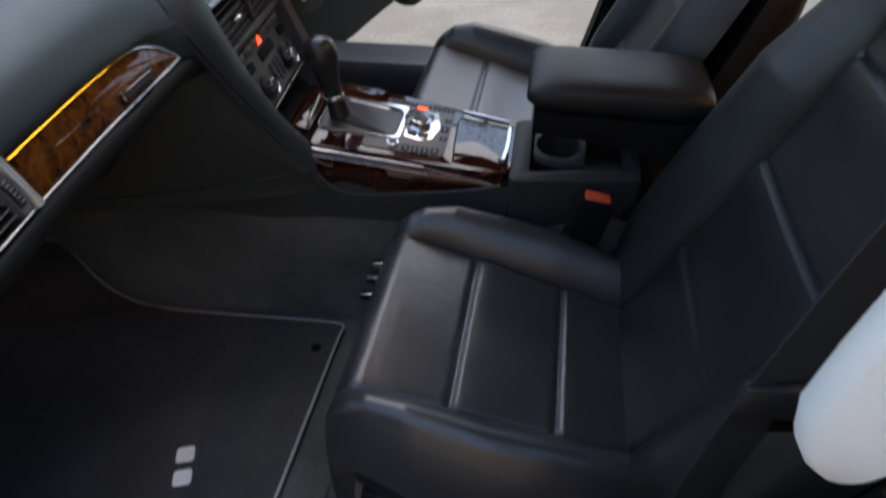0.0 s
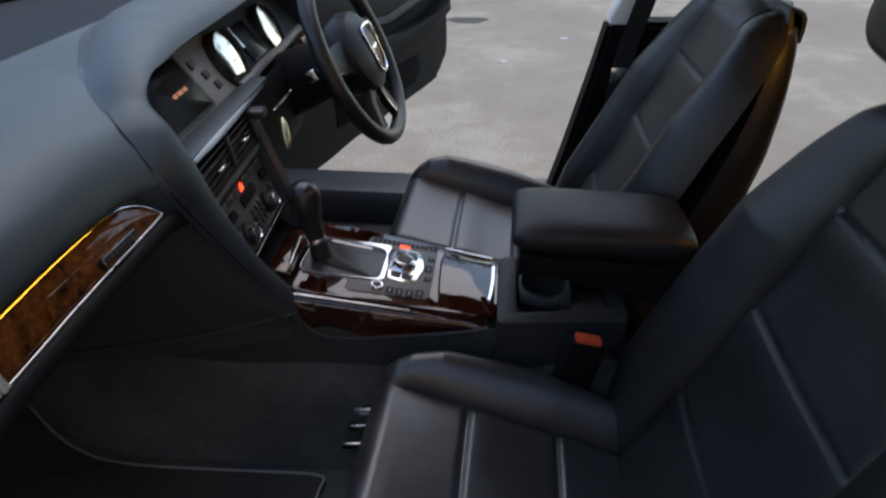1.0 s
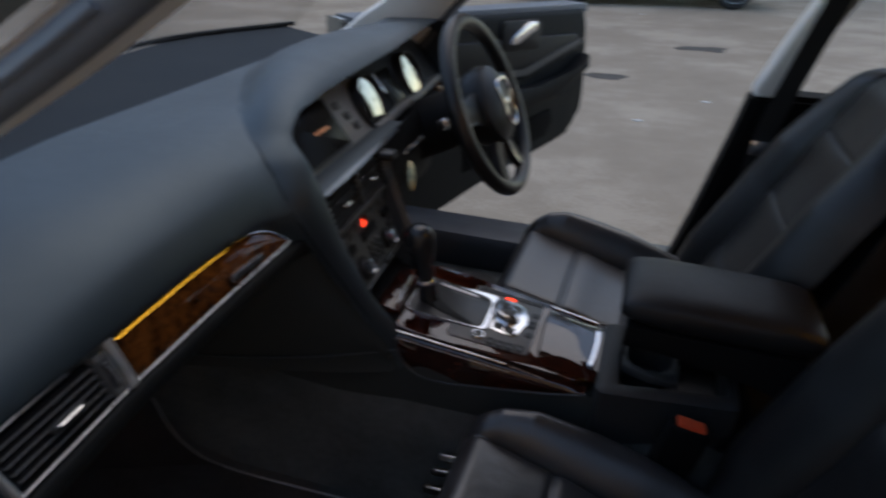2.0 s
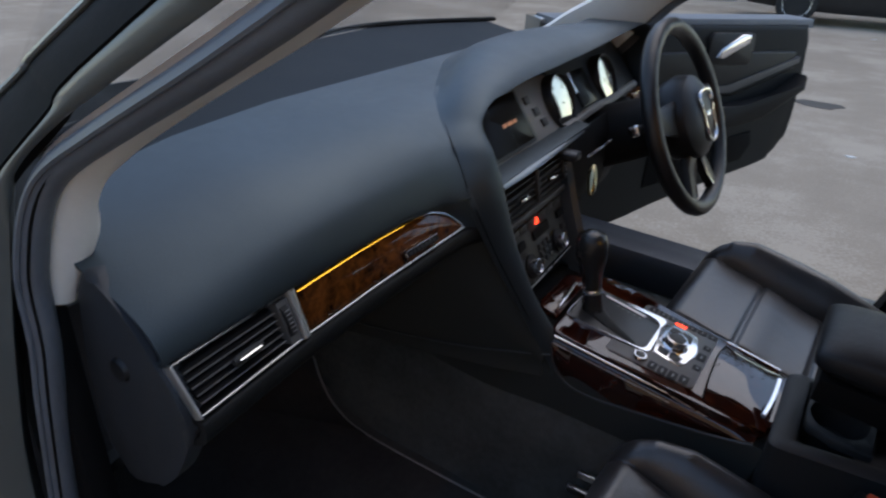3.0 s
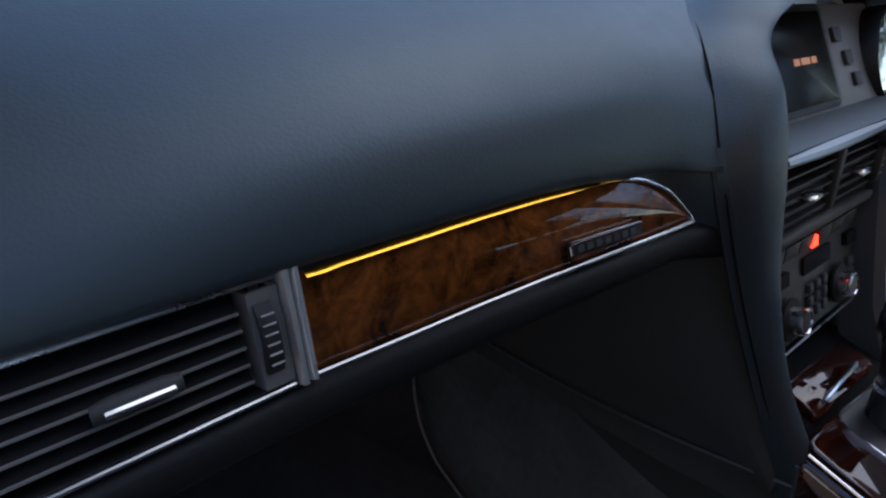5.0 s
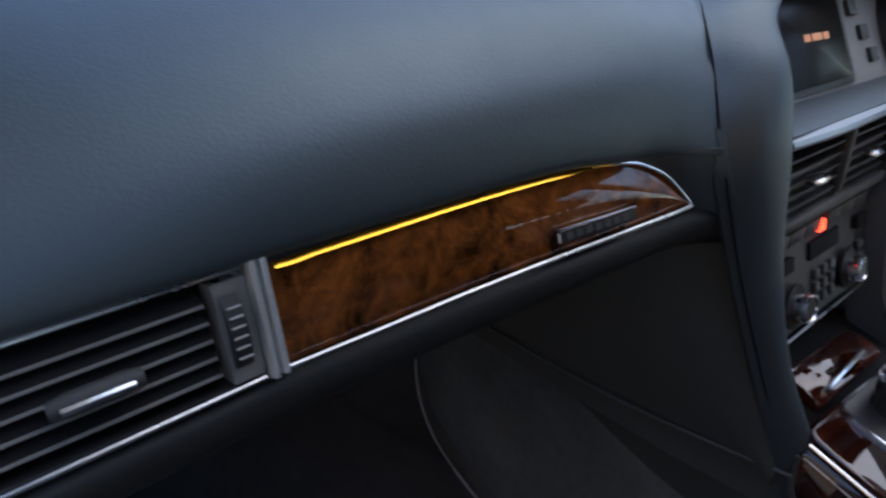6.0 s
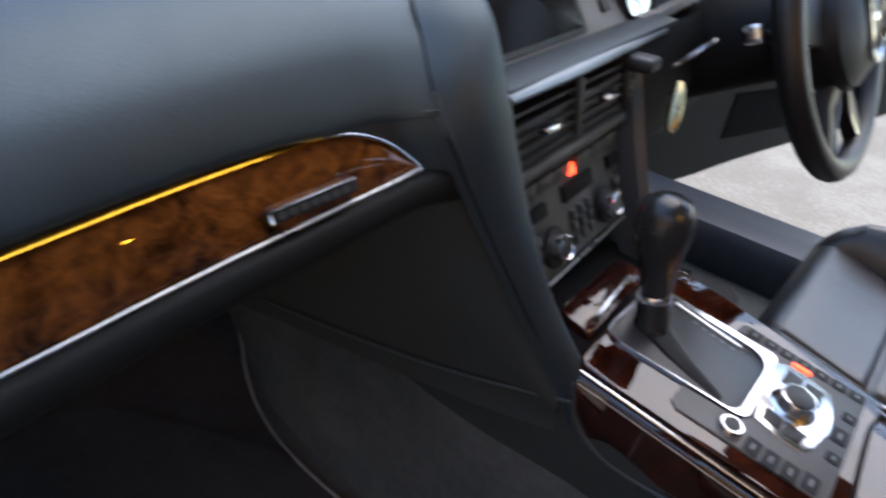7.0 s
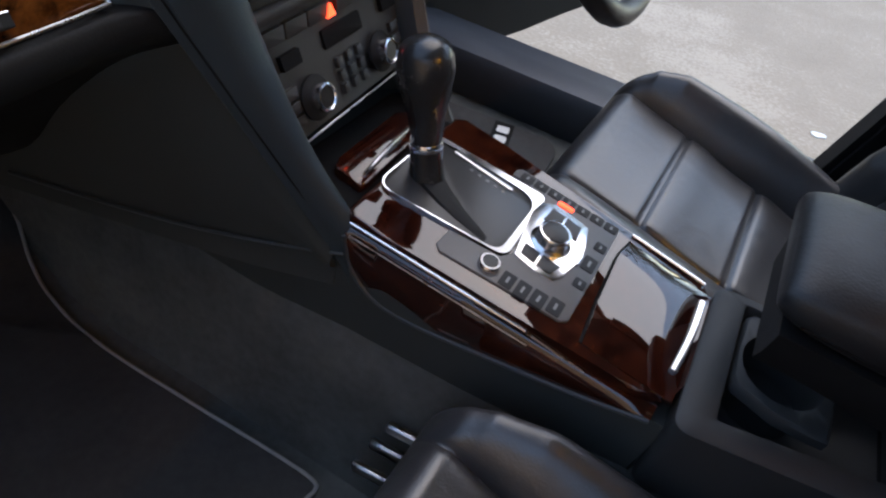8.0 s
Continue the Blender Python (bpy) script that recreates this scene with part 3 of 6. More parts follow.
def pillar_left():
    """The front roof pillar by the open door: pale trim, rubber seal, painted jamb and outer skin."""
    t = thing("front_pillar_left", (-0.40, -0.64, 0.42), "front roof pillar with pale grey trim, rubber seal and painted jamb", "pillar", kind="structure")
    rear = spline([(-0.429, -0.621, 0.905), (-0.421, -0.616, 0.95), (-0.412, -0.610, 0.985), (-0.397, -0.603, 1.015), (-0.376, -0.596, 1.035), (-0.345, -0.589, 1.055), (-0.275, -0.582, 1.095), (-0.160, -0.575, 1.160), (-0.02, -0.565, 1.255), (0.14, -0.545, 1.395)], 4)
    front = spline([(-0.433, -0.601, 0.900), (-0.411, -0.580, 0.960), (-0.404, -0.579, 0.990), (-0.392, -0.573, 1.012), (-0.372, -0.566, 1.030), (-0.346, -0.560, 1.050), (-0.286, -0.547, 1.089), (-0.185, -0.528, 1.150), (-0.05, -0.515, 1.240), (0.12, -0.505, 1.37)], 4)
    rows = []
    for p, q in zip(rear, front):
        bow = Vector((0.005, 0.001, -0.001))
        back = Vector((-0.028, -0.004, 0.020))
        rows.append([p - bow * 0.6, p, p.lerp(q, 0.15) + bow * 0.7, p.lerp(q, 0.5) + bow, p.lerp(q, 0.85) + bow * 0.7, q, q + back * 0.7, p.lerp(q, 0.5) + back, p + back * 0.8])
    part("pillar_trim", loft(rows), M_PILLAR, t, "smooth pale grey trim", smooth=60)
    low = [Vector((-0.490, -0.655, 0.45)), Vector((-0.464, -0.648, 0.651)), Vector((-0.456, -0.645, 0.713)), Vector((-0.438, -0.640, 0.817)), Vector((-0.430, -0.635, 0.875))]
    out = [p + Vector((-0.006, -0.012, 0.003)) for p in rear[2:]]
    line = spline(low + out[::3], 4)
    seal = part("door_seal", tube(line, 0.0118, 12, up=(0, 1, 0)), M_RUBBER, t, "dark grey rubber seal")
    part("seal_lip", tube([p + Vector((0.009, -0.0075, 0.002)) for p in line[:-8]], 0.0014, 6), M_DEEP, seal)
    part("seal_bead", tube([p + Vector((0.002, -0.0125, 0.002)) for p in line[:-8]], 0.0026, 6), M_RUBBER, seal, "thin inner bead of the seal")
    inner = [(-0.500, -0.667, 0.45), (-0.474, -0.664, 0.713), (-0.448, -0.655, 0.854), (-0.436, -0.642, 0.945), (-0.424, -0.632, 1.009), (-0.418, -0.620, 1.033), (-0.380, -0.606, 1.067), (-0.315, -0.600, 1.105), (-0.04, -0.585, 1.262), (0.13, -0.565, 1.402)]
    outer = [(-0.86, -0.72, 0.45), (-0.76, -0.715, 0.713), (-0.60, -0.690, 0.87), (-0.488, -0.650, 0.960), (-0.438, -0.637, 1.014), (-0.414, -0.627, 1.040), (-0.381, -0.612, 1.074), (-0.346, -0.605, 1.106), (-0.06, -0.590, 1.275), (0.13, -0.57, 1.408)]
    part("door_jamb", ribbon(outer, inner, (-0.02, 0.016, 0.004)), M_JAMB, t, "painted metal jamb", smooth=75)
    near = [Vector(p) + Vector((-0.002, 0.001, 0.003)) for p in outer[2:]]
    edge = [(-0.70, -0.64, 0.89), (-0.575, -0.615, 0.985), (-0.528, -0.598, 1.032), (-0.500, -0.590, 1.058), (-0.465, -0.578, 1.086), (-0.430, -0.572, 1.112), (-0.10, -0.555, 1.300), (0.11, -0.54, 1.425)]
    part("roof_gasket", ribbon(near, edge, (-0.004, 0.015, -0.012)), M_DEEP, t, "black gasket between pillar and glass", smooth=75)
    part("outer_edge", tube([p + Vector((0.001, -0.002, 0.002)) for p in spline(edge, 4)], 0.003, 8), M_BODY, t, "painted outer edge")
    part("kick_panel", box((-0.475, -0.622, 0.655), (0.09, 0.03, 0.50), 0.01), M_DEEP, t, "black lower panel")
    return t


def pillar_right():
    """The far roof pillar, broad pale trim seen from inside."""
    t = thing("front_pillar_right", (-0.5, 0.70, 0.42), "far front roof pillar with broad pale grey trim", "pillar", kind="structure")
    rear = spline([(-0.37, 0.668, 0.93), (-0.32, 0.662, 0.985), (-0.27, 0.655, 1.04), (-0.228, 0.65, 1.082), (-0.155, 0.64, 1.129), (0.02, 0.61, 1.26), (0.16, 0.57, 1.40)], 4)
    front = spline([(-0.60, 0.63, 0.95), (-0.52, 0.62, 0.985), (-0.455, 0.61, 1.03), (-0.378, 0.605, 1.078), (-0.30, 0.60, 1.131), (-0.12, 0.57, 1.25), (0.06, 0.53, 1.385)], 4)
    rows = []
    for p, q in zip(rear, front):
        bow = Vector((0.003, -0.014, -0.002))
        back = Vector((-0.01, 0.045, 0.012))
        rows.append([p, p.lerp(q, 0.12) + bow * 0.7, p.lerp(q, 0.4) + bow, p.lerp(q, 0.75) + bow * 0.8, q, q + back * 0.6, p.lerp(q, 0.5) + back, p + back])
    part("pillar_trim", loft(rows), M_PILLAR, t, "smooth pale grey trim", smooth=60)
    part("door_seal", tube([p + Vector((0.008, 0.016, 0.0)) for p in rear], 0.011, 10), M_RUBBER, t, "dark rubber seal")
    part("kick_panel", box((-0.60, 0.70, 0.66), (0.12, 0.05, 0.52), 0.01), M_DEEP, t, "black lower panel")
    return t


pillar_left()
pillar_right()


def centre_pillar(side):
    t = thing(f"centre_pillar_{'right' if side > 0 else 'left'}", CARM @ Vector((0.4, side * 0.74, 0.42)), "centre pillar, pale trim above and black below", "pillar", kind="structure")
    rows = [[(x0, side * y0, z), (x1, side * y0, z), (x1, side * y1, z), (x0, side * y1, z)] for z, x0, x1, y0, y1 in (((0.42, 0.275, 0.62, 0.68, 0.78), (0.60, 0.32, 0.54, 0.68, 0.78), (0.88, 0.385, 0.53, 0.675, 0.76)) if side < 0 else ((0.42, 0.25, 0.62, 0.68, 0.78), (0.60, 0.297, 0.60, 0.68, 0.78), (0.80, 0.343, 0.59, 0.676, 0.77), (0.908, 0.364, 0.58, 0.672, 0.76)))]
    b = loft(rows)
    bmesh.ops.bevel(b, geom=list(b.edges), offset=0.012, segments=2, affect="EDGES")
    part("lower_trim", b, M_DEEP, t, "black lower trim", lay=CARM)
    if side < 0:
        lay = None
        levels = ((0.873, 0.288, 0.298, 0.700, 0.722), (0.875, 0.282, 0.304, 0.6995, 0.722), (0.881, 0.275, 0.310, 0.699, 0.722), (0.892, 0.269, 0.317, 0.698, 0.722), (0.913, 0.266, 0.325, 0.696, 0.72), (0.95, 0.272, 0.34, 0.694, 0.718), (1.0, 0.284, 0.37, 0.69, 0.715), (1.2, 0.36, 0.46, 0.66, 0.70), (1.42, 0.45, 0.56, 0.61, 0.66))
    else:
        lay = CARM
        levels = ((0.905, 0.366, 0.424, 0.666, 0.74), (0.915, 0.365, 0.427, 0.664, 0.74), (0.96, 0.382, 0.445, 0.656, 0.73), (1.02, 0.404, 0.468, 0.646, 0.72), (1.2, 0.475, 0.55, 0.61, 0.68), (1.42, 0.56, 0.65, 0.56, 0.62))
    rows = []
    for z, x0, x1, y0, y1 in levels:
        rows.append([(x0, side * (y0 + 0.010), z), (x0 + 0.002, side * (y0 + 0.003), z), (x0 + 0.006, side * y0, z), (x1 - 0.006, side * y0, z), (x1 - 0.002, side * (y0 + 0.003), z), (x1, side * (y0 + 0.010), z), (x1, side * y1, z), (x0 + 0.004, side * y1, z), (x0, side * (y1 - 0.006), z)])
    part("upper_trim", loft(rows), M_PILLAR, t, "pale grey upper trim", lay=lay, smooth=75)
    return t


centre_pillar(1)
centre_pillar(-1)

# ---- dashboard ----
DASH = thing("dashboard", (-0.4, -0.2, 0.60), "black soft-grained dashboard with a burl wood strip and chrome trim", "dashboard")


def trim_x(y):
    """How far forward the passenger strip lies at a given y."""
    s = (-0.186 - y) / 0.414
    return -0.276 - 0.043 * s


def lerp(x, xs, vs):
    return float(np.interp(x, xs, vs))


TOP_EDGE = ((-0.61, 0.985), (-0.47, 0.970), (-0.445, 1.0), (-0.41, 1.045), (-0.368, 1.10), (-0.32, 1.14), (-0.283, 1.14), (-0.252, 1.07), (-0.236, 0.975), (-0.218, 0.765), (-0.205, 0.47), (-0.198, 0.25))
LOW_EDGE = ((-0.61, 0.0), (-0.466, 0.005), (-0.418, 0.045), (-0.376, 0.09), (-0.33, 0.122), (-0.28, 0.145), (-0.22, 0.175), (-0.198, 0.205))


def strip_top(y):
    """The upper edge's height, which arches and falls to the tip."""
    p = spline([(a, b, 0) for a, b in TOP_EDGE], 6)
    return lerp(y, [q.x for q in p], [q.y for q in p])


def strip_low(y):
    """The lower edge's height, which climbs to the tip."""
    return lerp(y, [a for a, _ in LOW_EDGE], [b for _, b in LOW_EDGE])


def pad():
    rows = []
    inner = [(-0.008, -0.004), (-0.001, -0.001), (-0.008, 0.024), (-0.024, 0.052), (-0.058, 0.079), (-0.125, 0.095), (-0.250, 0.100)]
    outer = [(-0.010, -0.004), (-0.002, -0.001), (-0.009, 0.017), (-0.030, 0.035), (-0.070, 0.054), (-0.115, 0.070), (-0.168, 0.085)]
    for k in range(13):
        y = -0.604 + (0.604 - 0.228) * k / 12
        s = min(1, max(0, (-0.228 - y) / 0.376))
        f = lerp(s, (0, 0.074, 0.5, 0.8, 1), (0, 0.03, 0.36, 0.76, 1))
        x0 = trim_x(y)
        prof = [Vector((x0 + a[0] * (1 - f) + b[0] * f, y, 0.889 - 0.012 * max(0.0, (-0.47 - y) / 0.13) + a[1] * (1 - f) + b[1] * f)) for a, b in zip(inner, outer)]
        rise = 0.049 * (strip_top(max(-0.47, min(-0.262, y))) - 1.0) + 0.001
        for p, k in zip(prof, (1.0, 1.0, 0.75, 0.35, 0.1, 0, 0)):
            p.z += rise * k
            p.x -= rise * k * 0.35
        rows.append(spline(prof, 4))
    # the inner end meets the frame's joint
    last = []
    for p in rows[-1]:
        x = p.x if p.x < -0.406 else lerp(p.z, (0.80, 0.885, 0.93, 0.955, 0.977, 0.985), (-0.236, -0.260, -0.290, -0.313, -0.367, -0.406))
        y = lerp(p.z, (0.857, 0.888, 0.915, 0.933, 0.953, 0.959, 0.968, 0.974, 0.981), (-0.170, -0.182, -0.180, -0.172, -0.162, -0.153, -0.121, -0.094, -0.054))
        if x < -0.317:
            y = lerp(x, (-0.53, -0.52, -0.503, -0.478, -0.452, -0.428, -0.400, -0.373, -0.346, -0.317), (0.304, 0.226, 0.153, 0.098, 0.048, -0.002, -0.053, -0.097, -0.130, -0.160))
        last.append(Vector((x, y, p.z)))
    first = rows[-1]
    for f in (0.33, 0.66, 1.0):
        rows.append([a.lerp(b, f) for a, b in zip(first, last)])
    return thick(loft(rows, False), 0.004)


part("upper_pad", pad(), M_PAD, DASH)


def top_tray():
    """The lower strip along the windscreen."""
    rows = []
    for k in range(17):
        y = -0.625 + 1.26 * k / 16
        s = min(1, abs(y) / 0.63)
        xf = lerp(y, (-0.64, -0.55, -0.292, 0.016, 0.316, 0.66), (-0.53, -0.56, -0.645, -0.735, -0.76, -0.66)) - 0.004
        xr = lerp(y, (-0.61, -0.52, -0.40, -0.235, -0.12, 0.65), (-0.475, -0.480, -0.502, -0.530, -0.525, -0.52))
        dip = 0.012 * min(1, max(0, (-0.40 - y) / 0.2))
        zf = lerp(y, (-0.60, -0.53, -0.292, 0.016, 0.316, 0.66), (0.990, 0.993, 0.999, 1.003, 1.003, 0.995)) + 0.001
        rows.append([(xr + 0.03, y, 0.955), (xr + 0.02, y, 0.970 - dip), (xr - 0.01, y, 0.974 - dip), ((xf + xr) / 2, y, 0.982), (xf + 0.02, y, zf - 0.004), (xf, y, zf), (xf - 0.01, y, 0.97)])
    return thick(loft(rows, False), 0.015)


part("windscreen_tray", top_tray(), M_TRAY, DASH, "flat dark tray under the windscreen")


def lower_dash():
    rows = []
    prof = [(-0.006, -0.002), (0.004, -0.003), (0.009, -0.007), (0.010, -0.018), (0.004, -0.029), (-0.012, -0.038), (-0.045, -0.056), (-0.085, -0.085), (-0.14, -0.135), (-0.20, -0.20), (-0.30, -0.26)]
    for k in range(19):
        y = -0.60 + (0.60 - 0.156) * k / 18
        e, g = max(0.0, (-0.47 - y) / 0.13), max(0.0, (y + 0.205) / 0.049)
        up = strip_low(min(y, -0.198))
        x0 = trim_x(y) + 0.008 + 0.014 * e + 0.008 * g * g - 0.015 * up
        z0 = 0.838 + 0.042 * (y + 0.47) - 0.002 - 0.006 * g + 0.046 * up
        rows.append(spline([(x0 + a, y, z0 + z) for a, z in prof], 3))
    return thick(loft(rows, False), 0.008, (0.3, 0.0, -0.9))


def tip_surround():
    """The soft skin round the strip's tip, up to the frame's joint."""
    rows = []
    for z in (0.905, 0.893, 0.882, 0.872, 0.862, 0.852, 0.843, 0.834):
        xs, ys = lerp(z, (0.805, 0.885, 0.93), (-0.2365, -0.2585, -0.2825)), lerp(z, (0.805, 0.857, 0.885, 0.905), (-0.1525, -0.169, -0.1815, -0.181))
        ya = -0.262 if z > 0.85 else -0.235
        xa = trim_x(ya) - 0.010 + (0.885 - z) * 0.38
        rows.append([Vector((xa + (xs - xa) * (k / 12) ** 5, ya + (ys - ya) * k / 12, z)) for k in range(13)])
    return thick(loft(rows, False), 0.004)


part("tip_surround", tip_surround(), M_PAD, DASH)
part("glovebox_front", lower_dash(), M_PAD_LOW, DASH, "dark lower dash with a rounded lip")


def dash_end():
    """The upright end cover of the dash at the door."""
    pts = [(-0.408, 0.938), (-0.376, 0.925), (-0.350, 0.903), (-0.329, 0.874), (-0.312, 0.850), (-0.302, 0.822), (-0.306, 0.796), (-0.330, 0.750), (-0.368, 0.713), (-0.412, 0.705), (-0.431, 0.762), (-0.430, 0.833), (-0.418, 0.900)]
    poly = [(p.x, p.z) for p in spline([(x, 0, z) for x, z in pts], 3, True)]
    m = Matrix(((1, 0, 0, 0), (0, 0, -1, -0.588), (0, 1, 0, 0), (0, 0, 0, 1)))
    return prism(poly, 0.0, 0.019, m, 0.008, 3)


end = part("end_cover", dash_end(), M_END, DASH, "black end cover")
m = Matrix.Translation((-0.378, -0.6065, 0.850)) @ Matrix.Rotation(radians(90), 4, "X")
part("lock_cover", lathe([(0, 0.004), (0.010, 0.004), (0.012, 0.0), (0.012, -0.004)], m, 20), M_BLACK, end)


# the strip: wood, chrome edge, vent
def strip_pt(y, h, out=0.0):
    """A place on the strip's face: h from 0 (lower edge) to 1 (upper)."""
    x0 = trim_x(y)
    e, g = max(0.0, (-0.47 - y) / 0.13), max(0.0, (y + 0.47) / 0.2)
    p0 = Vector((x0 + 0.012 + 0.014 * e, y, 0.838 + 0.042 * (y + 0.47)))
    p1 = Vector((x0 - 0.006 + 0.003 * e, y, 0.883 - 0.012 * e + 0.004 * min(1, g)))
    n = Vector((0.92, 0, 0.39))
    return p0.lerp(p1, h) + n * out


def wood_strip():
    rows = []
    for k in range(31):
        y = -0.466 + (0.466 - 0.1985) * (1 - (1 - k / 30) ** 1.6)
        lo_h, hi_h = strip_low(y) + 0.02, strip_top(y) - 0.02
        hi_h = max(hi_h, lo_h + 0.01)
        rows.append([strip_pt(y, lo_h + (hi_h - lo_h) * j / 8, 0.003 * math.sin(math.pi * j / 8)) for j in range(9)])
    return thick(loft(rows, False), 0.004)


part("wood_strip", wood_strip(), M_BURL, DASH, "glossy brown burl walnut veneer")
ys = [-0.466 + (0.466 - 0.198) * (1 - (1 - k / 40) ** 1.6) for k in range(41)]
upper = [strip_pt(y, strip_top(y), 0.002) for y in ys]
lower = [strip_pt(y, strip_low(y), 0.003) for y in ys]
# Warm reflection along the upper edge, painted as a tapering amber strip.
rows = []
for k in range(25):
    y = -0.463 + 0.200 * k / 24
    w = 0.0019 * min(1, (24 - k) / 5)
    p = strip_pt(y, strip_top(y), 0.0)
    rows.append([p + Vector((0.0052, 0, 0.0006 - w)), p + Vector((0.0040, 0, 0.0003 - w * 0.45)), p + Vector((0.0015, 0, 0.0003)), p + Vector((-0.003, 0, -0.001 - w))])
part("amber_sheen_edge", loft(rows), M_AMBER_SHEEN, DASH, "amber strip painted as warm light reflected in the chrome edge")
split = [k for k, y in enumerate(ys) if y > -0.285][0]
part("chrome_edge", tube(upper[split:] + [lower[-1]], 0.0016, 10, flat=1.0, up=(1, 0, 0)), M_CHROME, DASH, "bright chrome edge")
part("chrome_edge", tube(lower, 0.0013, 8, up=(1, 0, 0)), M_TRIM, DASH, "bright chrome edge")
ax = (strip_pt(-0.24, 0.4) - strip_pt(-0.30, 0.4)).normalized()
up = (strip_pt(-0.27, 0.7) - strip_pt(-0.27, 0.1)).normalized()
nn = ax.cross(up).normalized()
badge_m = Matrix.Translation(strip_pt(-0.282, 0.385, 0.003)) @ Matrix((ax, nn.cross(ax), nn)).transposed().to_4x4()
badge = part("badge", prism(rounded(-0.0305, -0.0040, 0.0305, 0.0040, 0.0010), 0, 0.0035, badge_m, 0.0008), M_DEEP2, DASH, "small chrome-edged badge with faint lettering bars")
part("badge_edge", tube([badge_m @ Vector((x, y, 0.0032)) for x, y in ((-0.0300, -0.0030), (-0.0302, 0.0020), (-0.0285, 0.0036), (0.0, 0.0037), (0.0300, 0.0037))], 0.0009, 8, up=tuple(nn)), M_CHROME, badge, "bright chrome edge")
for k in range(7):
    part("lettering_bar", prism(rounded(-0.0255 + k * 0.0074, -0.0024, -0.0205 + k * 0.0074, 0.0016, 0.0008, 2), 0.0032, 0.0039, badge_m), M_SURROUND, badge)



def dash_vent():
    """The passenger vent in the strip, with its slats, slider and wheel."""
    y0, y1 = -0.598, -0.476
    bm = bmesh.new()
    rows = [[strip_pt(y, h, -0.03) for h in (0.02, 0.98)] for y in (y0, (y0 + y1) / 2, y1)]
    v = part("air_vent", thick(loft(rows, False), 0.003), M_DEEP, DASH, "black air vent with thin slats")
    for k in range(5):
        h = 0.17 + 0.153 * k
        pts = [strip_pt(y0 + 0.006 + (y1 - 0.0165 - y0 - 0.006) * i / 6, h, -0.002) for i in range(7)]
        rows = []
        for p in pts:
            rows.append([p + Vector((0.002, 0, 0.0007)), p + Vector((0.0024, 0, 0.0)), p + Vector((0.002, 0, -0.0007)), p + Vector((-0.010, 0, 0.0022)), p + Vector((-0.010, 0, 0.0034))])
        # Shade on the slats is put in as black, their lit edge as grey.
        sl = part("slat", loft(rows), M_DEEP, v)
        part("slat_lit_edge", tube([p + Vector((0.0022, 0, 0.0003)) for p in pts], 0.0008, 6), M_PLATE, sl, "lighter front edge, painted as lit")
    for k in range(7):
        y = y0 + 0.012 + k * 0.0135
        rows = [[strip_pt(y + e, h, -0.014) + q for e, q in ((-0.0008, Vector()), (0.0008, Vector()), (0.0008, Vector((-0.010, 0, 0))), (-0.0008, Vector((-0.010, 0, 0))))] for h in (0.08, 0.90)]
        part("fin", loft(rows), M_DEEP, v)
    for h0, h1 in ((-0.02, 0.03), (0.97, 1.02)):
        rows = [[strip_pt(y, h, o) for h, o in ((h0, 0.001), (h1, 0.001), (h1, -0.028), (h0, -0.028))] for y in (y0, -0.535, y1)]
        part("vent_edge", loft(rows), M_BLACK, v)
    a, b = strip_pt(-0.552, 0.44, 0.004), strip_pt(-0.520, 0.44, 0.004)
    sl = part("slider", tube([a.lerp(b, i / 5) for i in range(6)], [0.0036, 0.0048, 0.0048, 0.0048, 0.0048, 0.0036], 10, up=(1, 0, 0), flat=0.9), M_SURROUND, v, "grey slider with a chrome face")
    part("slider_face", tube([a.lerp(b, 0.12 + 0.76 * i / 5) + Vector((0.0042, 0, 0.0012)) for i in range(6)], 0.0019, 8, up=(1, 0, 0)), M_CHROME, sl, "chrome bar")
    rows = [[strip_pt(y, h, o) for h in (0.04, 0.92)] for y, o in ((-0.4895, -0.012), (-0.489, 0.002), (-0.4755, 0.002), (-0.475, -0.012))]
    part("wheel_plate", thick(loft(rows, False), 0.003), M_PLATE, v, "grey plate beside the slats")
    rows = [[strip_pt(y, 0.18 + 0.64 * j / 8, 0.0035 + 0.004 * math.sin(math.pi * j / 8)) for j in range(9)] for y in (-0.4875, -0.4800)]
    w = part("thumb_wheel", thick(loft(rows, False), 0.004), M_BLACK, v, "black thumb wheel")
    for k in range(6):
        h = 0.28 + 0.088 * k
        a, b = strip_pt(-0.4865, h, 0.0076), strip_pt(-0.4810, h, 0.0076)
        part("mark", tube([a, a.lerp(b, 0.5), b], 0.0005, 6), M_PIPING, w)
    for y, w_, r in ((-0.4725, 0.0046, 0.001), (-0.4675, 0.0040, 0.0), (-0.600, 0.004, 0.0)):
        rows = [[strip_pt(y + e * w_, h, o + r) for e, o in ((-0.5, 0.002), (-0.25, 0.005), (0.25, 0.005), (0.5, 0.002), (0.5, -0.004), (-0.5, -0.004))] for h in (-0.03, 0.3, 0.7, 1.03)]
        part("chrome_bar", loft(rows), M_BAR, v, "upright chrome bar")
    for h in (-0.01, 1.0):
        pts = [strip_pt(y0 + (y1 - y0) * i / 8, h, 0.002) for i in range(9)]
        part("chrome_line", tube(pts, 0.0012, 8, up=(1, 0, 0)), M_TRIM, v, "thin chrome line")
    return v


dash_vent()

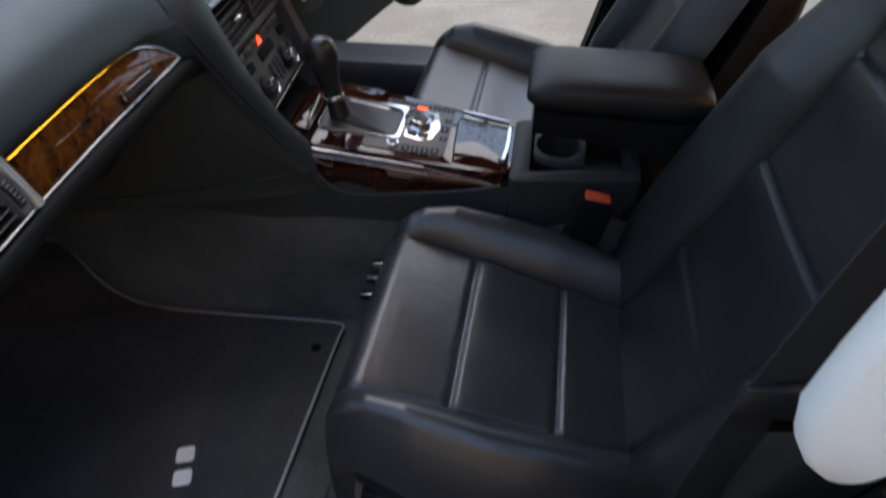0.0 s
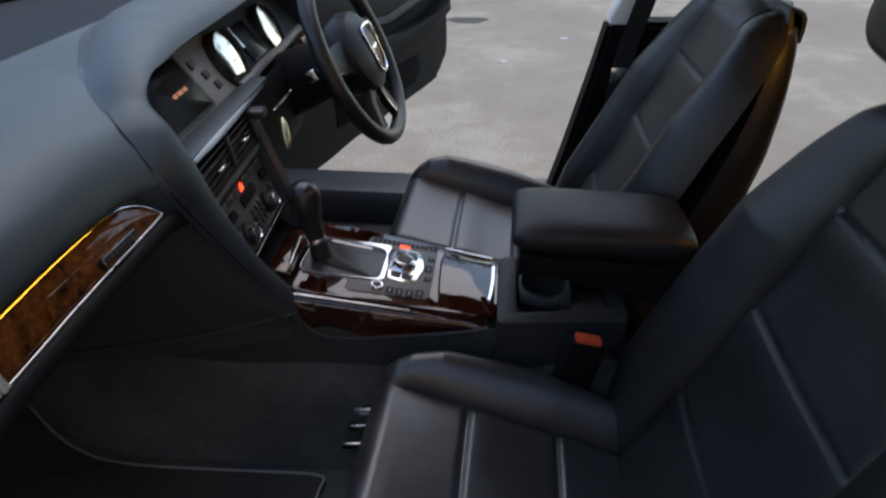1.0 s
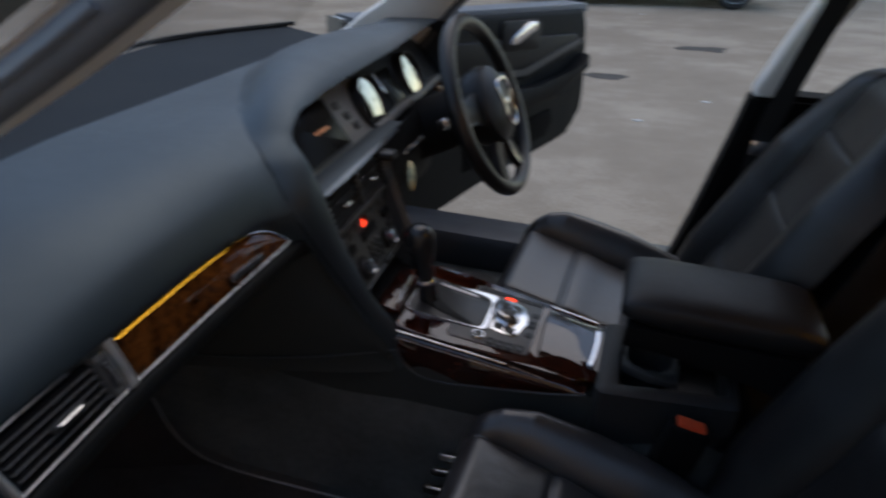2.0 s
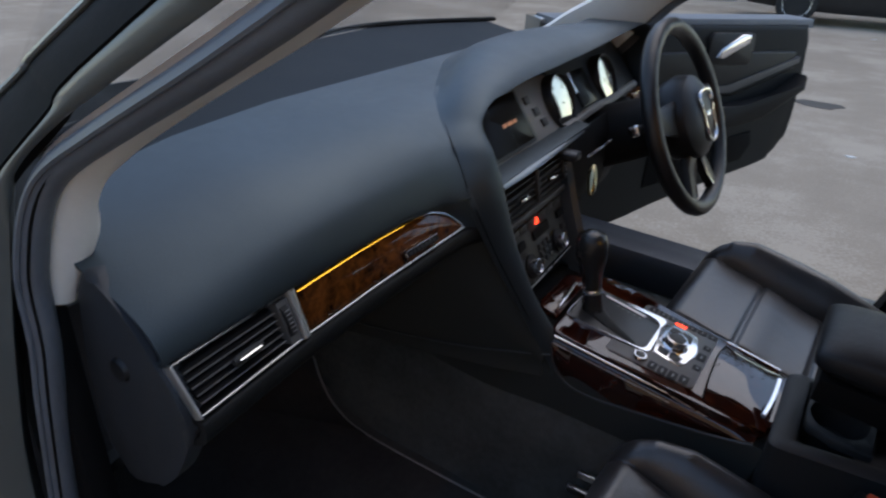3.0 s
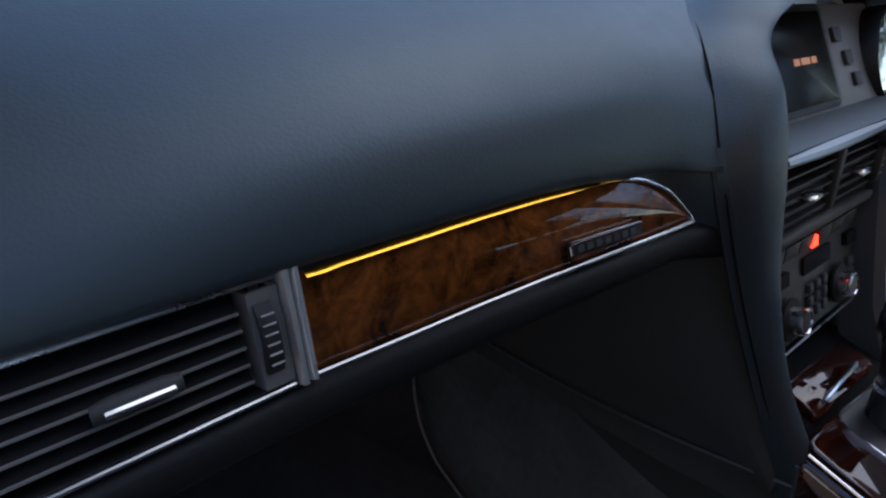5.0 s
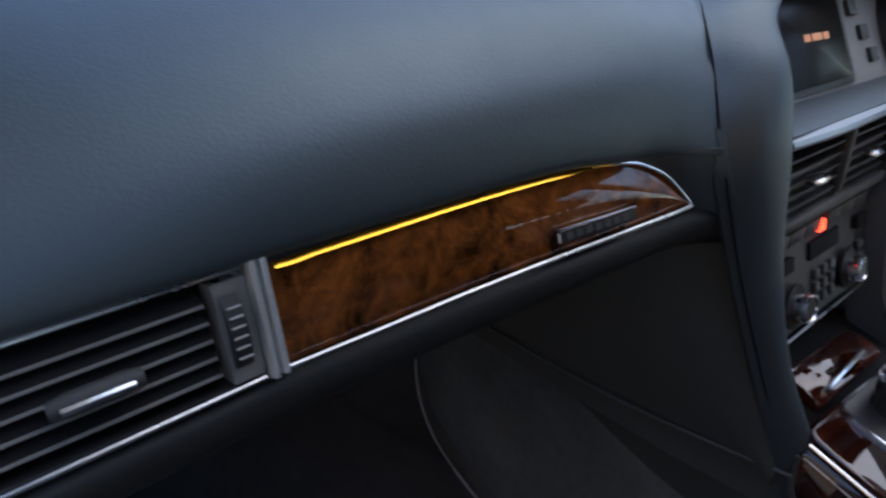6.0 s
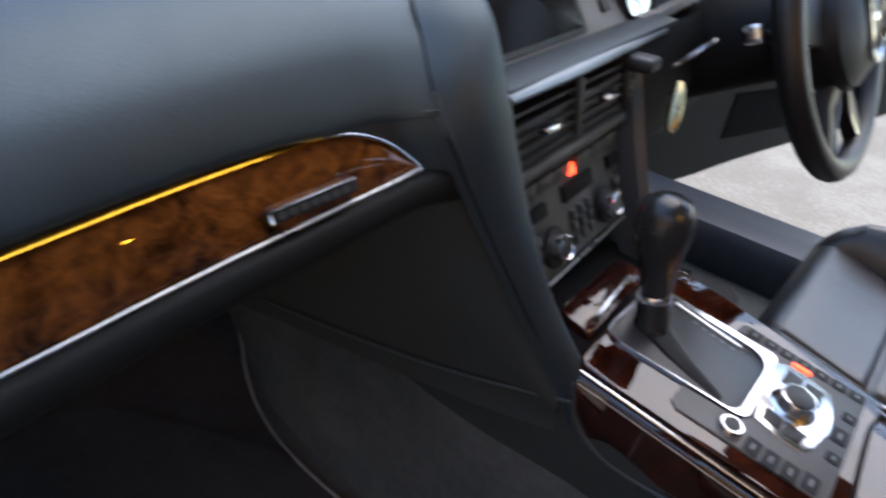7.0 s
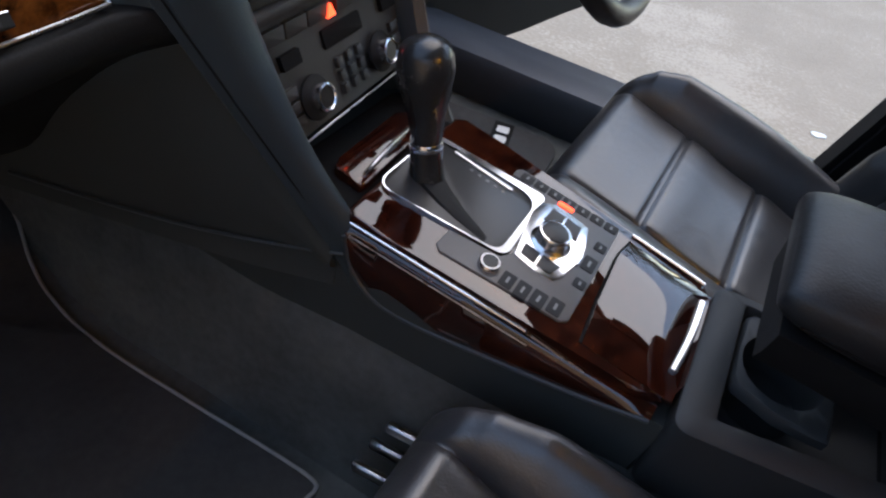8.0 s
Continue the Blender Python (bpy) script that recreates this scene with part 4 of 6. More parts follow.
# centre stack: the frame's two bands, the hood and the panels
SEAM = [(-0.374, -0.101, 0.9755), (-0.342, -0.128, 0.967), (-0.311, -0.160, 0.953), (-0.293, -0.170, 0.933), (-0.264, -0.181, 0.888), (-0.236, -0.152, 0.805), (-0.200, -0.124, 0.72), (-0.160, -0.102, 0.64), (-0.145, -0.098, 0.605)]
RIM = [(-0.268, -0.119, 0.935), (-0.249, -0.121, 0.892), (-0.229, -0.104, 0.805), (-0.197, -0.092, 0.725), (-0.150, -0.086, 0.66), (-0.130, -0.086, 0.63)]


def frame_and_hood():
    """One soft skin: the frame beside the screen sweeps up and over into the hood."""
    tuck = Vector((-0.004, -0.006, -0.001))
    foot = [Vector(p) + tuck for p in SEAM[:2:-1]] + [(-0.317, -0.163, 0.953), (-0.346, -0.133, 0.966), (-0.373, -0.100, 0.976), (-0.400, -0.057, 0.983), (-0.428, -0.007, 0.987), (-0.452, 0.043, 0.989), (-0.478, 0.093, 0.989), (-0.503, 0.148, 0.989), (-0.520, 0.22, 0.989), (-0.528, 0.30, 0.989), (-0.530, 0.38, 0.989), (-0.530, 0.46, 0.988), (-0.528, 0.54, 0.987), (-0.52, 0.62, 0.98), (-0.50, 0.69, 0.955), (-0.48, 0.71, 0.92), (-0.46, 0.715, 0.87)]
    rim = RIM[::-1] + [(-0.289, -0.110, 0.957), (-0.296, -0.104, 0.967), (-0.300, -0.092, 0.976), (-0.303, -0.074, 0.983), (-0.306, -0.047, 0.988), (-0.307, -0.01, 0.990), (-0.308, 0.04, 0.994), (-0.307, 0.10, 0.997), (-0.305, 0.17, 0.999), (-0.301, 0.25, 1.003), (-0.294, 0.34, 1.009), (-0.286, 0.44, 1.019), (-0.277, 0.53, 1.028), (-0.268, 0.61, 1.032), (-0.258, 0.665, 1.005), (-0.250, 0.685, 0.95), (-0.246, 0.685, 0.88)]
    rise = (0.002, 0.002, 0.002, 0.002, 0.002, 0.002, 0.003, 0.005, 0.009, 0.014, 0.020, 0.027, 0.033, 0.037, 0.039, 0.038, 0.034, 0.026, 0.017, 0.008, 0.004, 0.002, 0.001)
    outer, inner, lift, back = spline(foot, 4), spline(rim, 4), [], []
    for k in range(len(inner)):
        t = k / 4
        lift.append(Vector((lerp(t, (0, 5, 10), (0.009, 0.009, 0)), 0, lerp(t, range(23), rise))))
        back.append(Vector((lerp(t, (5, 12), (-0.05, -0.12)), lerp(t, (5, 12), (0.008, 0)), -0.004)))
    rows = []
    for p, q, up, deep in zip(outer, inner, lift, back):
        row = []
        for k in range(21):
            t = k / 20
            h = lerp(t, (0, 0.1, 0.245, 0.36, 0.48, 0.6, 0.69, 0.78, 0.86, 0.93, 0.97, 1), (0, 0.22, 0.65, 0.88, 1.0, 0.98, 0.92, 0.80, 0.64, 0.42, 0.24, 0))
            row.append(p.lerp(q, t) + up * h)
        rows.append(row + [q + deep * 0.04 + Vector((0, 0, -0.002)), q + deep])
    return thick(loft(rows, False), 0.003)


STACK = thing("centre_stack", (-0.22, 0, 0.62), "grey centre stack with screen, vents and climate controls", "dashboard")
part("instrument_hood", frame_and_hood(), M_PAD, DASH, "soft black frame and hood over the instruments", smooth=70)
part("seam_line", tube([p + Vector((0.0002, -0.0005, 0)) for p in spline(SEAM, 5)], 0.0008, 6), M_DEEP, DASH, "dark joint")


def band_right():
    """The short band on the driver's side, below the chrome strip."""
    rows = []
    for (x, y, z), w in (((-0.252, 0.125, 0.868), 0.018), ((-0.225, 0.108, 0.805), 0.018), ((-0.192, 0.097, 0.725), 0.02), ((-0.150, 0.09, 0.66), 0.02), ((-0.13, 0.088, 0.62), 0.02)):
        rows.append([(x - 0.04, y, z), (x, y, z), (x + 0.008, y + w * 0.5, z), (x + 0.004, y + w, z), (x - 0.06, y + w + 0.004, z)])
    return thick(loft(rows, False), 0.004)


part("frame_band", band_right(), M_STACK, STACK, "grey grained frame")


def face(y, z, out=0.0):
    """A place on the stack's slanted face."""
    x = -0.208 + (0.725 - z) * 0.40 if z < 0.80 else -0.238 - (z - 0.80) * 0.16
    return Vector((x + out * 0.92, y, z + out * 0.36))


def face_m(y, z, out=0.0):
    slope = 68 if z < 0.80 else 81
    return Matrix.Translation(face(y, z, out)) @ Matrix.Rotation(radians(90), 4, "Z") @ Matrix.Rotation(radians(slope), 4, "X")


rows = [[face(s * w, z, -0.004) for s in (-1, -0.5, 0, 0.5, 1)] for z, w in ((0.728, 0.094), (0.76, 0.098), (0.80, 0.106), (0.83, 0.112), (0.862, 0.122))]
part("stack_panel", thick(loft(rows, False), 0.01), M_BUTTON, STACK, "dark grey control panel")
m = face_m(0, 0.725, 0.0)
part("chrome_line", tube([face(-0.09 + 0.18 * i / 8, 0.726, 0.0) for i in range(9)], 0.0011, 8), M_TRIM, STACK, "thin chrome line under the panel")
for s in (-1, 1):
    kn = face_m(s * 0.0545 - 0.004, 0.752, 0.0)
    ob = part("climate_knob", lathe([(0.0, 0.0), (0.019, 0.0), (0.019, 0.002), (0.013, 0.003)], kn, 28), M_DEEP2, STACK, "black knob base")
    part("chrome_ring", lathe([(0.0118, 0.003), (0.0120, 0.011), (0.0116, 0.0135), (0.0102, 0.014), (0.0092, 0.0125), (0.0, 0.0122)], kn, 28), M_CHROME, ob, "ribbed chrome ring")
    part("knob_face", lathe([(0.0, 0.0130), (0.0090, 0.0130), (0.0090, 0.0122)], kn, 24), M_BLACK, ob)
for k, (y, w) in enumerate(((-0.085, 0.018), (-0.012, 0.008), (0.004, 0.008), (0.02, 0.008), (0.085, 0.014))):
    for z in (0.742, 0.753, 0.764):
        part("key", prism(rounded(-w / 2, -0.0046, w / 2, 0.0046, 0.001), -0.004, 0.0002, face_m(y, z), 0.0006), M_BUTTON, STACK)
part("display", prism(rounded(-0.03, -0.008, 0.03, 0.008, 0.002), -0.006, -0.0012, face_m(0.005, 0.785), 0.0006), M_DEEP, STACK, "small dark climate display")
for y in (-0.072, 0.082):
    part("disc_slot", prism(rounded(-0.012, -0.006, 0.012, 0.006, 0.001), -0.005, 0.0008, face_m(y, 0.786)), M_DEEP, STACK)
bm = prism([(-0.006, -0.005), (0.006, -0.005), (0.0, 0.006)], 0, 0.003, face_m(-0.008, 0.804, -0.001), 0.0006)
part("hazard_switch", bm, M_HAZARD, STACK, "lit red hazard triangle")
for k in range(6):
    y = -0.085 + 0.03 * k + (0.012 if k > 2 else 0)
    part("key", prism(rounded(-0.0142, -0.0065, 0.0142, 0.0065, 0.0015), -0.004, 0.0010, face_m(y, 0.806, -0.001), 0.0008), M_BUTTON, STACK)


def stack_vents():
    v = part("vent_pair", thick(loft([[face(y, z, -0.02) for z in (0.835, 0.886)] for y in (-0.116, 0, 0.11)], False), 0.003), M_DEEP, STACK, "pair of black centre air vents")
    for a, b in ((-0.116, -0.008), (0.002, 0.098)):
        for k in range(5):
            z = 0.838 + 0.0095 * k
            rows = []
            for i in range(4):
                p = face(a + 0.003 + (b - a - 0.006) * i / 3, z, 0.0)
                rows.append([p + Vector((0.002, 0, 0.0011)), p + Vector((0.002, 0, -0.0011)), p + Vector((-0.016, 0, -0.004)), p + Vector((-0.016, 0, -0.002))])
            part("slat", loft(rows), M_BLACK, v)
        part("slider", box((0, 0, 0.005), (0.024, 0.006, 0.012), 0.0025, m=face_m((a + b) / 2, 0.856)), M_CHROME, v, "chrome slider")
    part("divider", box((0, 0, 0.0), (0.008, 0.052, 0.01), 0.002, m=face_m(-0.003, 0.858)), M_BUTTON, v)
    w = part("thumb_wheel", box((0, 0, 0.0), (0.010, 0.046, 0.012), 0.003, m=face_m(0.106, 0.858)), M_BLACK, v)
    for k in range(5):
        part("mark", box((0, -0.014 + 0.007 * k, 0.0064), (0.006, 0.001, 0.001), 0, m=face_m(0.106, 0.858)), M_MARK, w)
    part("lower_rail", box((0, 0, 0.0), (0.215, 0.010, 0.012), 0.003, m=face_m(-0.003, 0.824)), M_BUTTON, v)
    return v


stack_vents()


def chrome_strip():
    """The aluminium strip over the vents, which runs on under the instruments."""
    line = spline([(-0.250, -0.122, 0.892), (-0.246, -0.05, 0.893), (-0.247, 0.05, 0.893), (-0.252, 0.15, 0.891), (-0.259, 0.231, 0.887)], 6)
    rows = [[p + Vector((0.003, 0, -0.004)), p + Vector((0.004, 0, -0.001)), p + Vector((0.002, 0, 0.002)), p + Vector((-0.012, 0, 0.004)), p + Vector((-0.012, 0, -0.006))] for p in line]
    return loft(rows)


part("metal_strip", chrome_strip(), M_STRIP, STACK, "curved brushed aluminium strip")
rows = [[(-0.25, y, 0.897), (-0.27, y, 0.899), (-0.30, y, 0.893)] for y in (-0.12, 0.0, 0.12, 0.24)]
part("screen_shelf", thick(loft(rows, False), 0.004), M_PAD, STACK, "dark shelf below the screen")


def cluster_m(y, z, out=0.0):
    """A place on the instruments' face, which leans away under the hood."""
    return Matrix.Translation((-0.315 - (z - 0.935) * 0.70, y, z)) @ Matrix.Rotation(radians(90), 4, "Z") @ Matrix.Rotation(radians(55), 4, "X") @ Matrix.Translation((0, 0, out))


INST = thing("instrument_panel", (-0.355, 0.2, 0.88), "grey instrument panel with screen and glossy round gauges", "instrument panel")
part("panel", prism(rounded(-0.098, -0.050, 0.235, 0.050, 0.02), -0.02, 0, cluster_m(0.0, 0.935), 0.002), M_CLUSTER, INST, "satin grey panel")
# Deep shade round the gauges, put in as a black panel.
part("gauge_shade_panel", prism(rounded(0.232, -0.050, 0.69, 0.115, 0.004), -0.022, -0.001, cluster_m(0.0, 0.935), 0.001), M_DEEP2, INST, "matt black panel painted as the deep shade under the hood")
rows = []
for k in range(13):
    y = 0.20 + 0.46 * k / 12
    z = 0.893 + 0.0015 * math.cos(2 * math.pi * (y - 0.362) / 0.254)
    rows.append([(cluster_m(y, z) @ Vector((0, v, o))) for v, o in ((-0.010, -0.002), (-0.008, 0.006), (0.0, 0.009), (0.005, 0.006), (0.007, -0.002))])
part("lower_lip", loft(rows), M_CLUSTER, INST, "curved grey lip below the gauges")
part("screen_surround", prism(rounded(-0.094, -0.046, 0.088, 0.050, 0.008), -0.003, 0.003, cluster_m(0.0, 0.935), 0.002), M_BLACK, INST, "black screen surround")
display = part("screen", prism(rounded(-0.082, -0.040, 0.078, 0.042, 0.003), 0, 0.0042, cluster_m(0.0, 0.935), 0.0006), M_DISPLAY, INST, "dark display screen with a lit orange line")
for a, b in ((-0.002, 0.010), (0.013, 0.032), (0.035, 0.046)):
    part("lit_text_bar", prism(rounded(a, -0.003, b, 0.003, 0.001, 2), 0.004, 0.0046, cluster_m(0.0, 0.934)), M_TEXT, display)
for y, z in ((0.112, 0.951), (0.128, 0.932), (0.140, 0.914)):
    part("switch", prism(rounded(-0.009, -0.007, 0.009, 0.007, 0.002), 0, 0.004, cluster_m(y, z), 0.001), M_BUTTON, INST, "small grey switch")


def gauge(y, z, r):
    g = cluster_m(y, z) @ Matrix.Rotation(radians(11), 4, "X")
    ob = part("gauge", lathe([(0, -0.002), (r * 0.9, -0.002), (r * 0.9, 0.001)], g, 32), M_DIAL, INST, "round gauge")
    part("bezel", lathe([(r * 0.95, 0.0), (r * 0.955, 0.012), (r * 0.985, 0.013), (r * 1.01, 0.011), (r * 1.02, -0.01)], g, 32), M_BLACK, ob, "black bezel")
    part("lens", lathe([(0, 0.0085), (r * 0.5, 0.0083), (r * 0.955, 0.0078), (r * 0.955, 0.005), (0.0, 0.005)], g, 32), M_LENS, ob, "glossy lens")
    return ob


gauge(0.226, 0.927, 0.052)
gauge(0.486, 0.927, 0.052)
part("centre_display", prism(rounded(-0.042, -0.036, 0.042, 0.036, 0.006), 0, 0.003, cluster_m(0.362, 0.932), 0.001), M_DISPLAY, INST, "dark centre display")
part("display_trim", prism(rounded(-0.004, -0.022, 0.004, 0.022, 0.002), 0, 0.007, cluster_m(0.312, 0.945), 0.001), M_CHROME, INST, "short chrome trim beside the centre display")


# ---- centre console ----
CON = Matrix.Translation((0.0, -0.010, 0.659)) @ Matrix.Rotation(radians(-4.5), 4, "Z") @ Matrix.Rotation(radians(8), 4, "Y")


def cp(u, v, w=0.0):
    return CON @ Vector((u, v, w))


CONSOLE = thing("centre_console", (0.1, 0, 0.36), "black centre console with red walnut top, gear lever and controls", "console")


def left_edge(u):
    """How far the console's wood reaches on the passenger's side; it narrows to the rear."""
    return lerp(u, (-0.235, -0.148, 0.02, 0.10, 0.135, 0.16, 0.26, 0.34), (-0.1000, -0.0985, -0.0925, -0.0885, -0.0865, -0.086, -0.072, -0.066))


def right_edge(u):
    return lerp(u, (-0.235, -0.15, -0.055, 0.06, 0.15, 0.34), (0.112, 0.110, 0.098, 0.085, 0.077, 0.080))


def console_body():
    rows = []
    for u, drop, top in ((-0.48, -0.22, -0.16), (-0.36, -0.23, -0.10), (-0.235, -0.24, -0.012), (-0.2, -0.24, -0.012), (-0.1, -0.24, -0.016), (0.0, -0.24, -0.020), (0.08, -0.23, -0.021), (0.15, -0.22, -0.022), (0.156, -0.22, -0.022), (0.159, -0.22, -0.09), (0.330, -0.20, -0.09)):
        a, b = left_edge(u), right_edge(u)
        half = [(0.013, drop), (0.010, -0.10), (0.0045, top - 0.014), (0.0, top)]
        rows.append([cp(u, a - d, w) for d, w in half] + [cp(u, b + d, w) for d, w in half[::-1]])
    return loft(rows)


part("console_body", console_body(), M_SIDE, CONSOLE, "grey-green side trim")
rows = []
for u, drop, top in ((0.331, -0.20, -0.09), (0.333, -0.20, -0.022), (0.345, -0.20, -0.014), (0.50, -0.18, -0.012), (0.75, -0.15, -0.012)):
    half = [(0.024, drop), (0.020, -0.10), (0.008, top - 0.014), (0.0, top)]
    rows.append([cp(u, -0.072 - d, w) for d, w in half] + [cp(u, 0.080 + d, w) for d, w in half[::-1]])
part("rear_box", loft(rows), M_DEEP, CONSOLE, "black rear box of the console")


def wood_top():
    """The lacquered top, square in front and rounded behind."""
    us = (-0.150, -0.10, -0.05, 0.0, 0.05, 0.09)
    poly = [(-0.160, -0.085), (-0.158, -0.094)] + [(u, left_edge(u)) for u in us]
    poly += [(p.x, p.y) for p in spline([(0.118, -0.0870, 0), (0.138, -0.0790, 0), (0.150, -0.0600, 0), (0.1555, -0.0300, 0), (0.1565, 0.010, 0), (0.154, 0.048, 0), (0.148, 0.066, 0), (0.136, 0.0765, 0)], 3)]
    poly += [(u, right_edge(u)) for u in us[::-1]] + [(-0.160, 0.100)]
    return prism(poly, -0.03, 0.0, CON, 0.005, 4)


part("wood_top", wood_top(), M_BURL_RED, CONSOLE, "glossy dark red walnut top")


def edge_at(s, u, d):
    """A place d outside the wood's edge; s picks the side."""
    return left_edge(u) - d if s < 0 else right_edge(u) + d


def side_wood(s):
    """The lower wood flank, deep in front and running out behind."""
    rows = []
    for u, w in flank_edge():
        mid = (w - 0.012) / 2
        rows.append([cp(u, edge_at(s, u, d), z) for d, z in ((-0.006, -0.010), (0.0005, -0.0115), (0.004, -0.015), (0.006, mid), (0.007, w + 0.002), (0.0055, w - 0.001), (-0.0065, w - 0.001))])
    return loft(rows)


def flank_edge():
    """The flank's lower edge: a round front corner, then rising to the rear."""
    low = [(-0.150, 0, -0.016), (-0.145, 0, -0.031), (-0.138, 0, -0.047), (-0.121, 0, -0.064), (-0.095, 0, -0.073), (-0.053, 0, -0.069), (0.0, 0, -0.056), (0.075, 0, -0.037), (0.120, 0, -0.023), (0.140, 0, -0.016)]
    return [(p.x, p.z) for p in spline(low, 4)]


for s in (-1, 1):
    part("side_wood", side_wood(s), M_BURL_RED, CONSOLE, "glossy walnut flank")
    part("chrome_line", tube([cp(u, edge_at(s, u, 0.0005), -0.0075) for u in (-0.150 + 0.172 * k / 8 for k in range(9))], 0.0016, 8), M_CHROME, CONSOLE, "thin chrome line along the wood")
    part("chrome_line", tube([cp(u, edge_at(s, u, 0.0012), -0.0085 - 0.010 * k / 8) for k, u in ((k, 0.024 + 0.112 * k / 8) for k in range(9))], 0.0009, 8), M_TRIM, CONSOLE, "fine metal line running out behind")
    part("joint_line", tube([cp(u, edge_at(s, u, 0.0052), -0.0170) for u in (-0.146 + 0.175 * k / 8 for k in range(9))], 0.0007, 6), M_TRIM, CONSOLE, "fine pale joint in the flank")
    part("flank_rim", tube([cp(u, edge_at(s, u, 0.007), w - 0.0015) for u, w in flank_edge()], 0.0022, 8), M_STACK, CONSOLE, "grey rim below the wood")


def soft_quad(corners, radii, n=5):
    """A four-cornered outline with its own radius at each corner."""
    out = []
    for k in range(4):
        p, a, b = (Vector((*corners[(k + d) % 4], 0)) for d in (0, -1, 1))
        r = radii[k]
        start, stop = p + (a - p).normalized() * r, p + (b - p).normalized() * r
        for i in range(n + 1):
            t = i / n
            q = start * (1 - t) ** 2 + p * (2 * t * (1 - t)) + stop * t * t
            out.append((q.x, q.y))
    return out


# front tray behind the lever, ahead of the wood
part("tray_well", prism(soft_quad([(-0.232, -0.090), (-0.158, -0.090), (-0.158, 0.098), (-0.232, 0.098)], (0.01,) * 4), -0.03, -0.006, CON, 0.003), M_DEEP, CONSOLE, "black front tray")
part("tray_lid", prism(soft_quad([(-0.200, -0.062), (-0.164, -0.066), (-0.170, 0.060), (-0.204, 0.060)], (0.010, 0.006, 0.006, 0.010)), -0.006, 0.004, CON, 0.003), M_BURL_RED, CONSOLE, "small walnut ashtray lid")
part("tray_handle", tube([cp(-0.1705 - 0.010 * k / 8, -0.0535 + 0.091 * k / 8, 0.006 + 0.002 * math.sin(math.pi * k / 8)) for k in range(9)], 0.0022, 8), M_CHROME, CONSOLE, "slim chrome grip")

# shift gate
GATE = thing("shift_gate", tuple(cp(-0.095, -0.005, 0.0)), "satin chrome gate with a grey dust cover", "shift gate")
outer = soft_quad([(-0.159, -0.0530), (-0.026, -0.0430), (-0.030, 0.0590), (-0.159, 0.0555)], (0.020, 0.012, 0.008, 0.016), 6)
inner = soft_quad([(-0.1576, -0.0517), (-0.0335, -0.0417), (-0.0335, 0.0490), (-0.1572, 0.0500)], (0.019, 0.014, 0.024, 0.015), 6)
bm = bmesh.new()
a = [bm.verts.new(cp(x, y, 0.0)) for x, y in outer]
b = [bm.verts.new(cp(x, y, 0.0034)) for x, y in outer]
c = [bm.verts.new(cp(x, y, 0.0034)) for x, y in inner]
d = [bm.verts.new(cp(x, y, -0.004)) for x, y in inner]
for i in range(len(a)):
    j = (i + 1) % len(a)
    for p, q in ((a, b), (b, c), (c, d)):
        bm.faces.new((p[i], p[j], q[j], q[i]))
part("gate_frame", bm, M_CHROME, GATE, "bright satin chrome frame")
part("dust_cover", prism(inner, -0.003, 0.0012, CON, 0.0005), M_COVER, GATE, "grey sliding cover")
rows = []
for u, v0, v1, top in ((-0.146, -0.012, 0.014, 0.007), (-0.128, -0.020, 0.010, 0.006), (-0.105, -0.028, -0.006, 0.005), (-0.080, -0.034, -0.020, 0.0038), (-0.050, -0.040, -0.033, 0.0018)):
    rows.append([cp(u, v0 - 0.002, 0.0005), cp(u, v0, top * 0.7), cp(u, (v0 + v1) / 2, top), cp(u, v1, top * 0.7), cp(u, v1 + 0.002, 0.0005)])
part("cover_ridge", thick(loft(rows, False), 0.001), M_DEEP2, GATE, "dark glossy blade in the cover")
part("scale_strip", prism(soft_quad([(-0.130, 0.0455), (-0.060, 0.0395), (-0.060, 0.0440), (-0.130, 0.0495)], (0.002,) * 4, 2), 0.0, 0.0030, CON, 0.0008), M_ALU, GATE, "bright strip beside the cover")
for k in range(5):
    part("gear_mark", prism(rounded(-0.106 + 0.0095 * k, 0.0355 - 0.0009 * k, -0.1025 + 0.0095 * k, 0.0385 - 0.0009 * k, 0.0006, 2), 0.0008, 0.0016, CON), M_MARK, GATE)

LEVER = thing("gear_lever", tuple(cp(-0.125, -0.002, 0.002)), "black leather gear lever with a chrome collar", "gear lever")
ax = Vector((-0.17, 0.025, 1.0)).normalized()
root = cp(-0.131, -0.004, -0.004)
lm = Matrix.Translation(root) @ ax.to_track_quat("Z", "Y").to_matrix().to_4x4()
part("boot", lathe([(0.0175, 0.0), (0.0165, 0.010), (0.0155, 0.025), (0.0150, 0.036)], lm, 18), M_GRIP, LEVER, "dark glossy lever foot")
part("collar", lathe([(0.0150, 0.0345), (0.0156, 0.036), (0.0158, 0.040), (0.0148, 0.042)], lm, 22), M_CHROME, LEVER, "chrome collar")
part("grip", lathe([(0.0145, 0.0415), (0.0150, 0.05), (0.0168, 0.066), (0.0205, 0.082), (0.0240, 0.098), (0.0252, 0.110), (0.0240, 0.121), (0.0200, 0.1295), (0.0125, 0.1345), (0.004, 0.1362), (0.0005, 0.1364)], lm, 28), M_GRIP, LEVER, "polished black leather grip")
part("lever_button", box((0, -0.0185, 0.092), (0.012, 0.016, 0.024), 0.005, 3, m=lm), M_BLACK, LEVER)

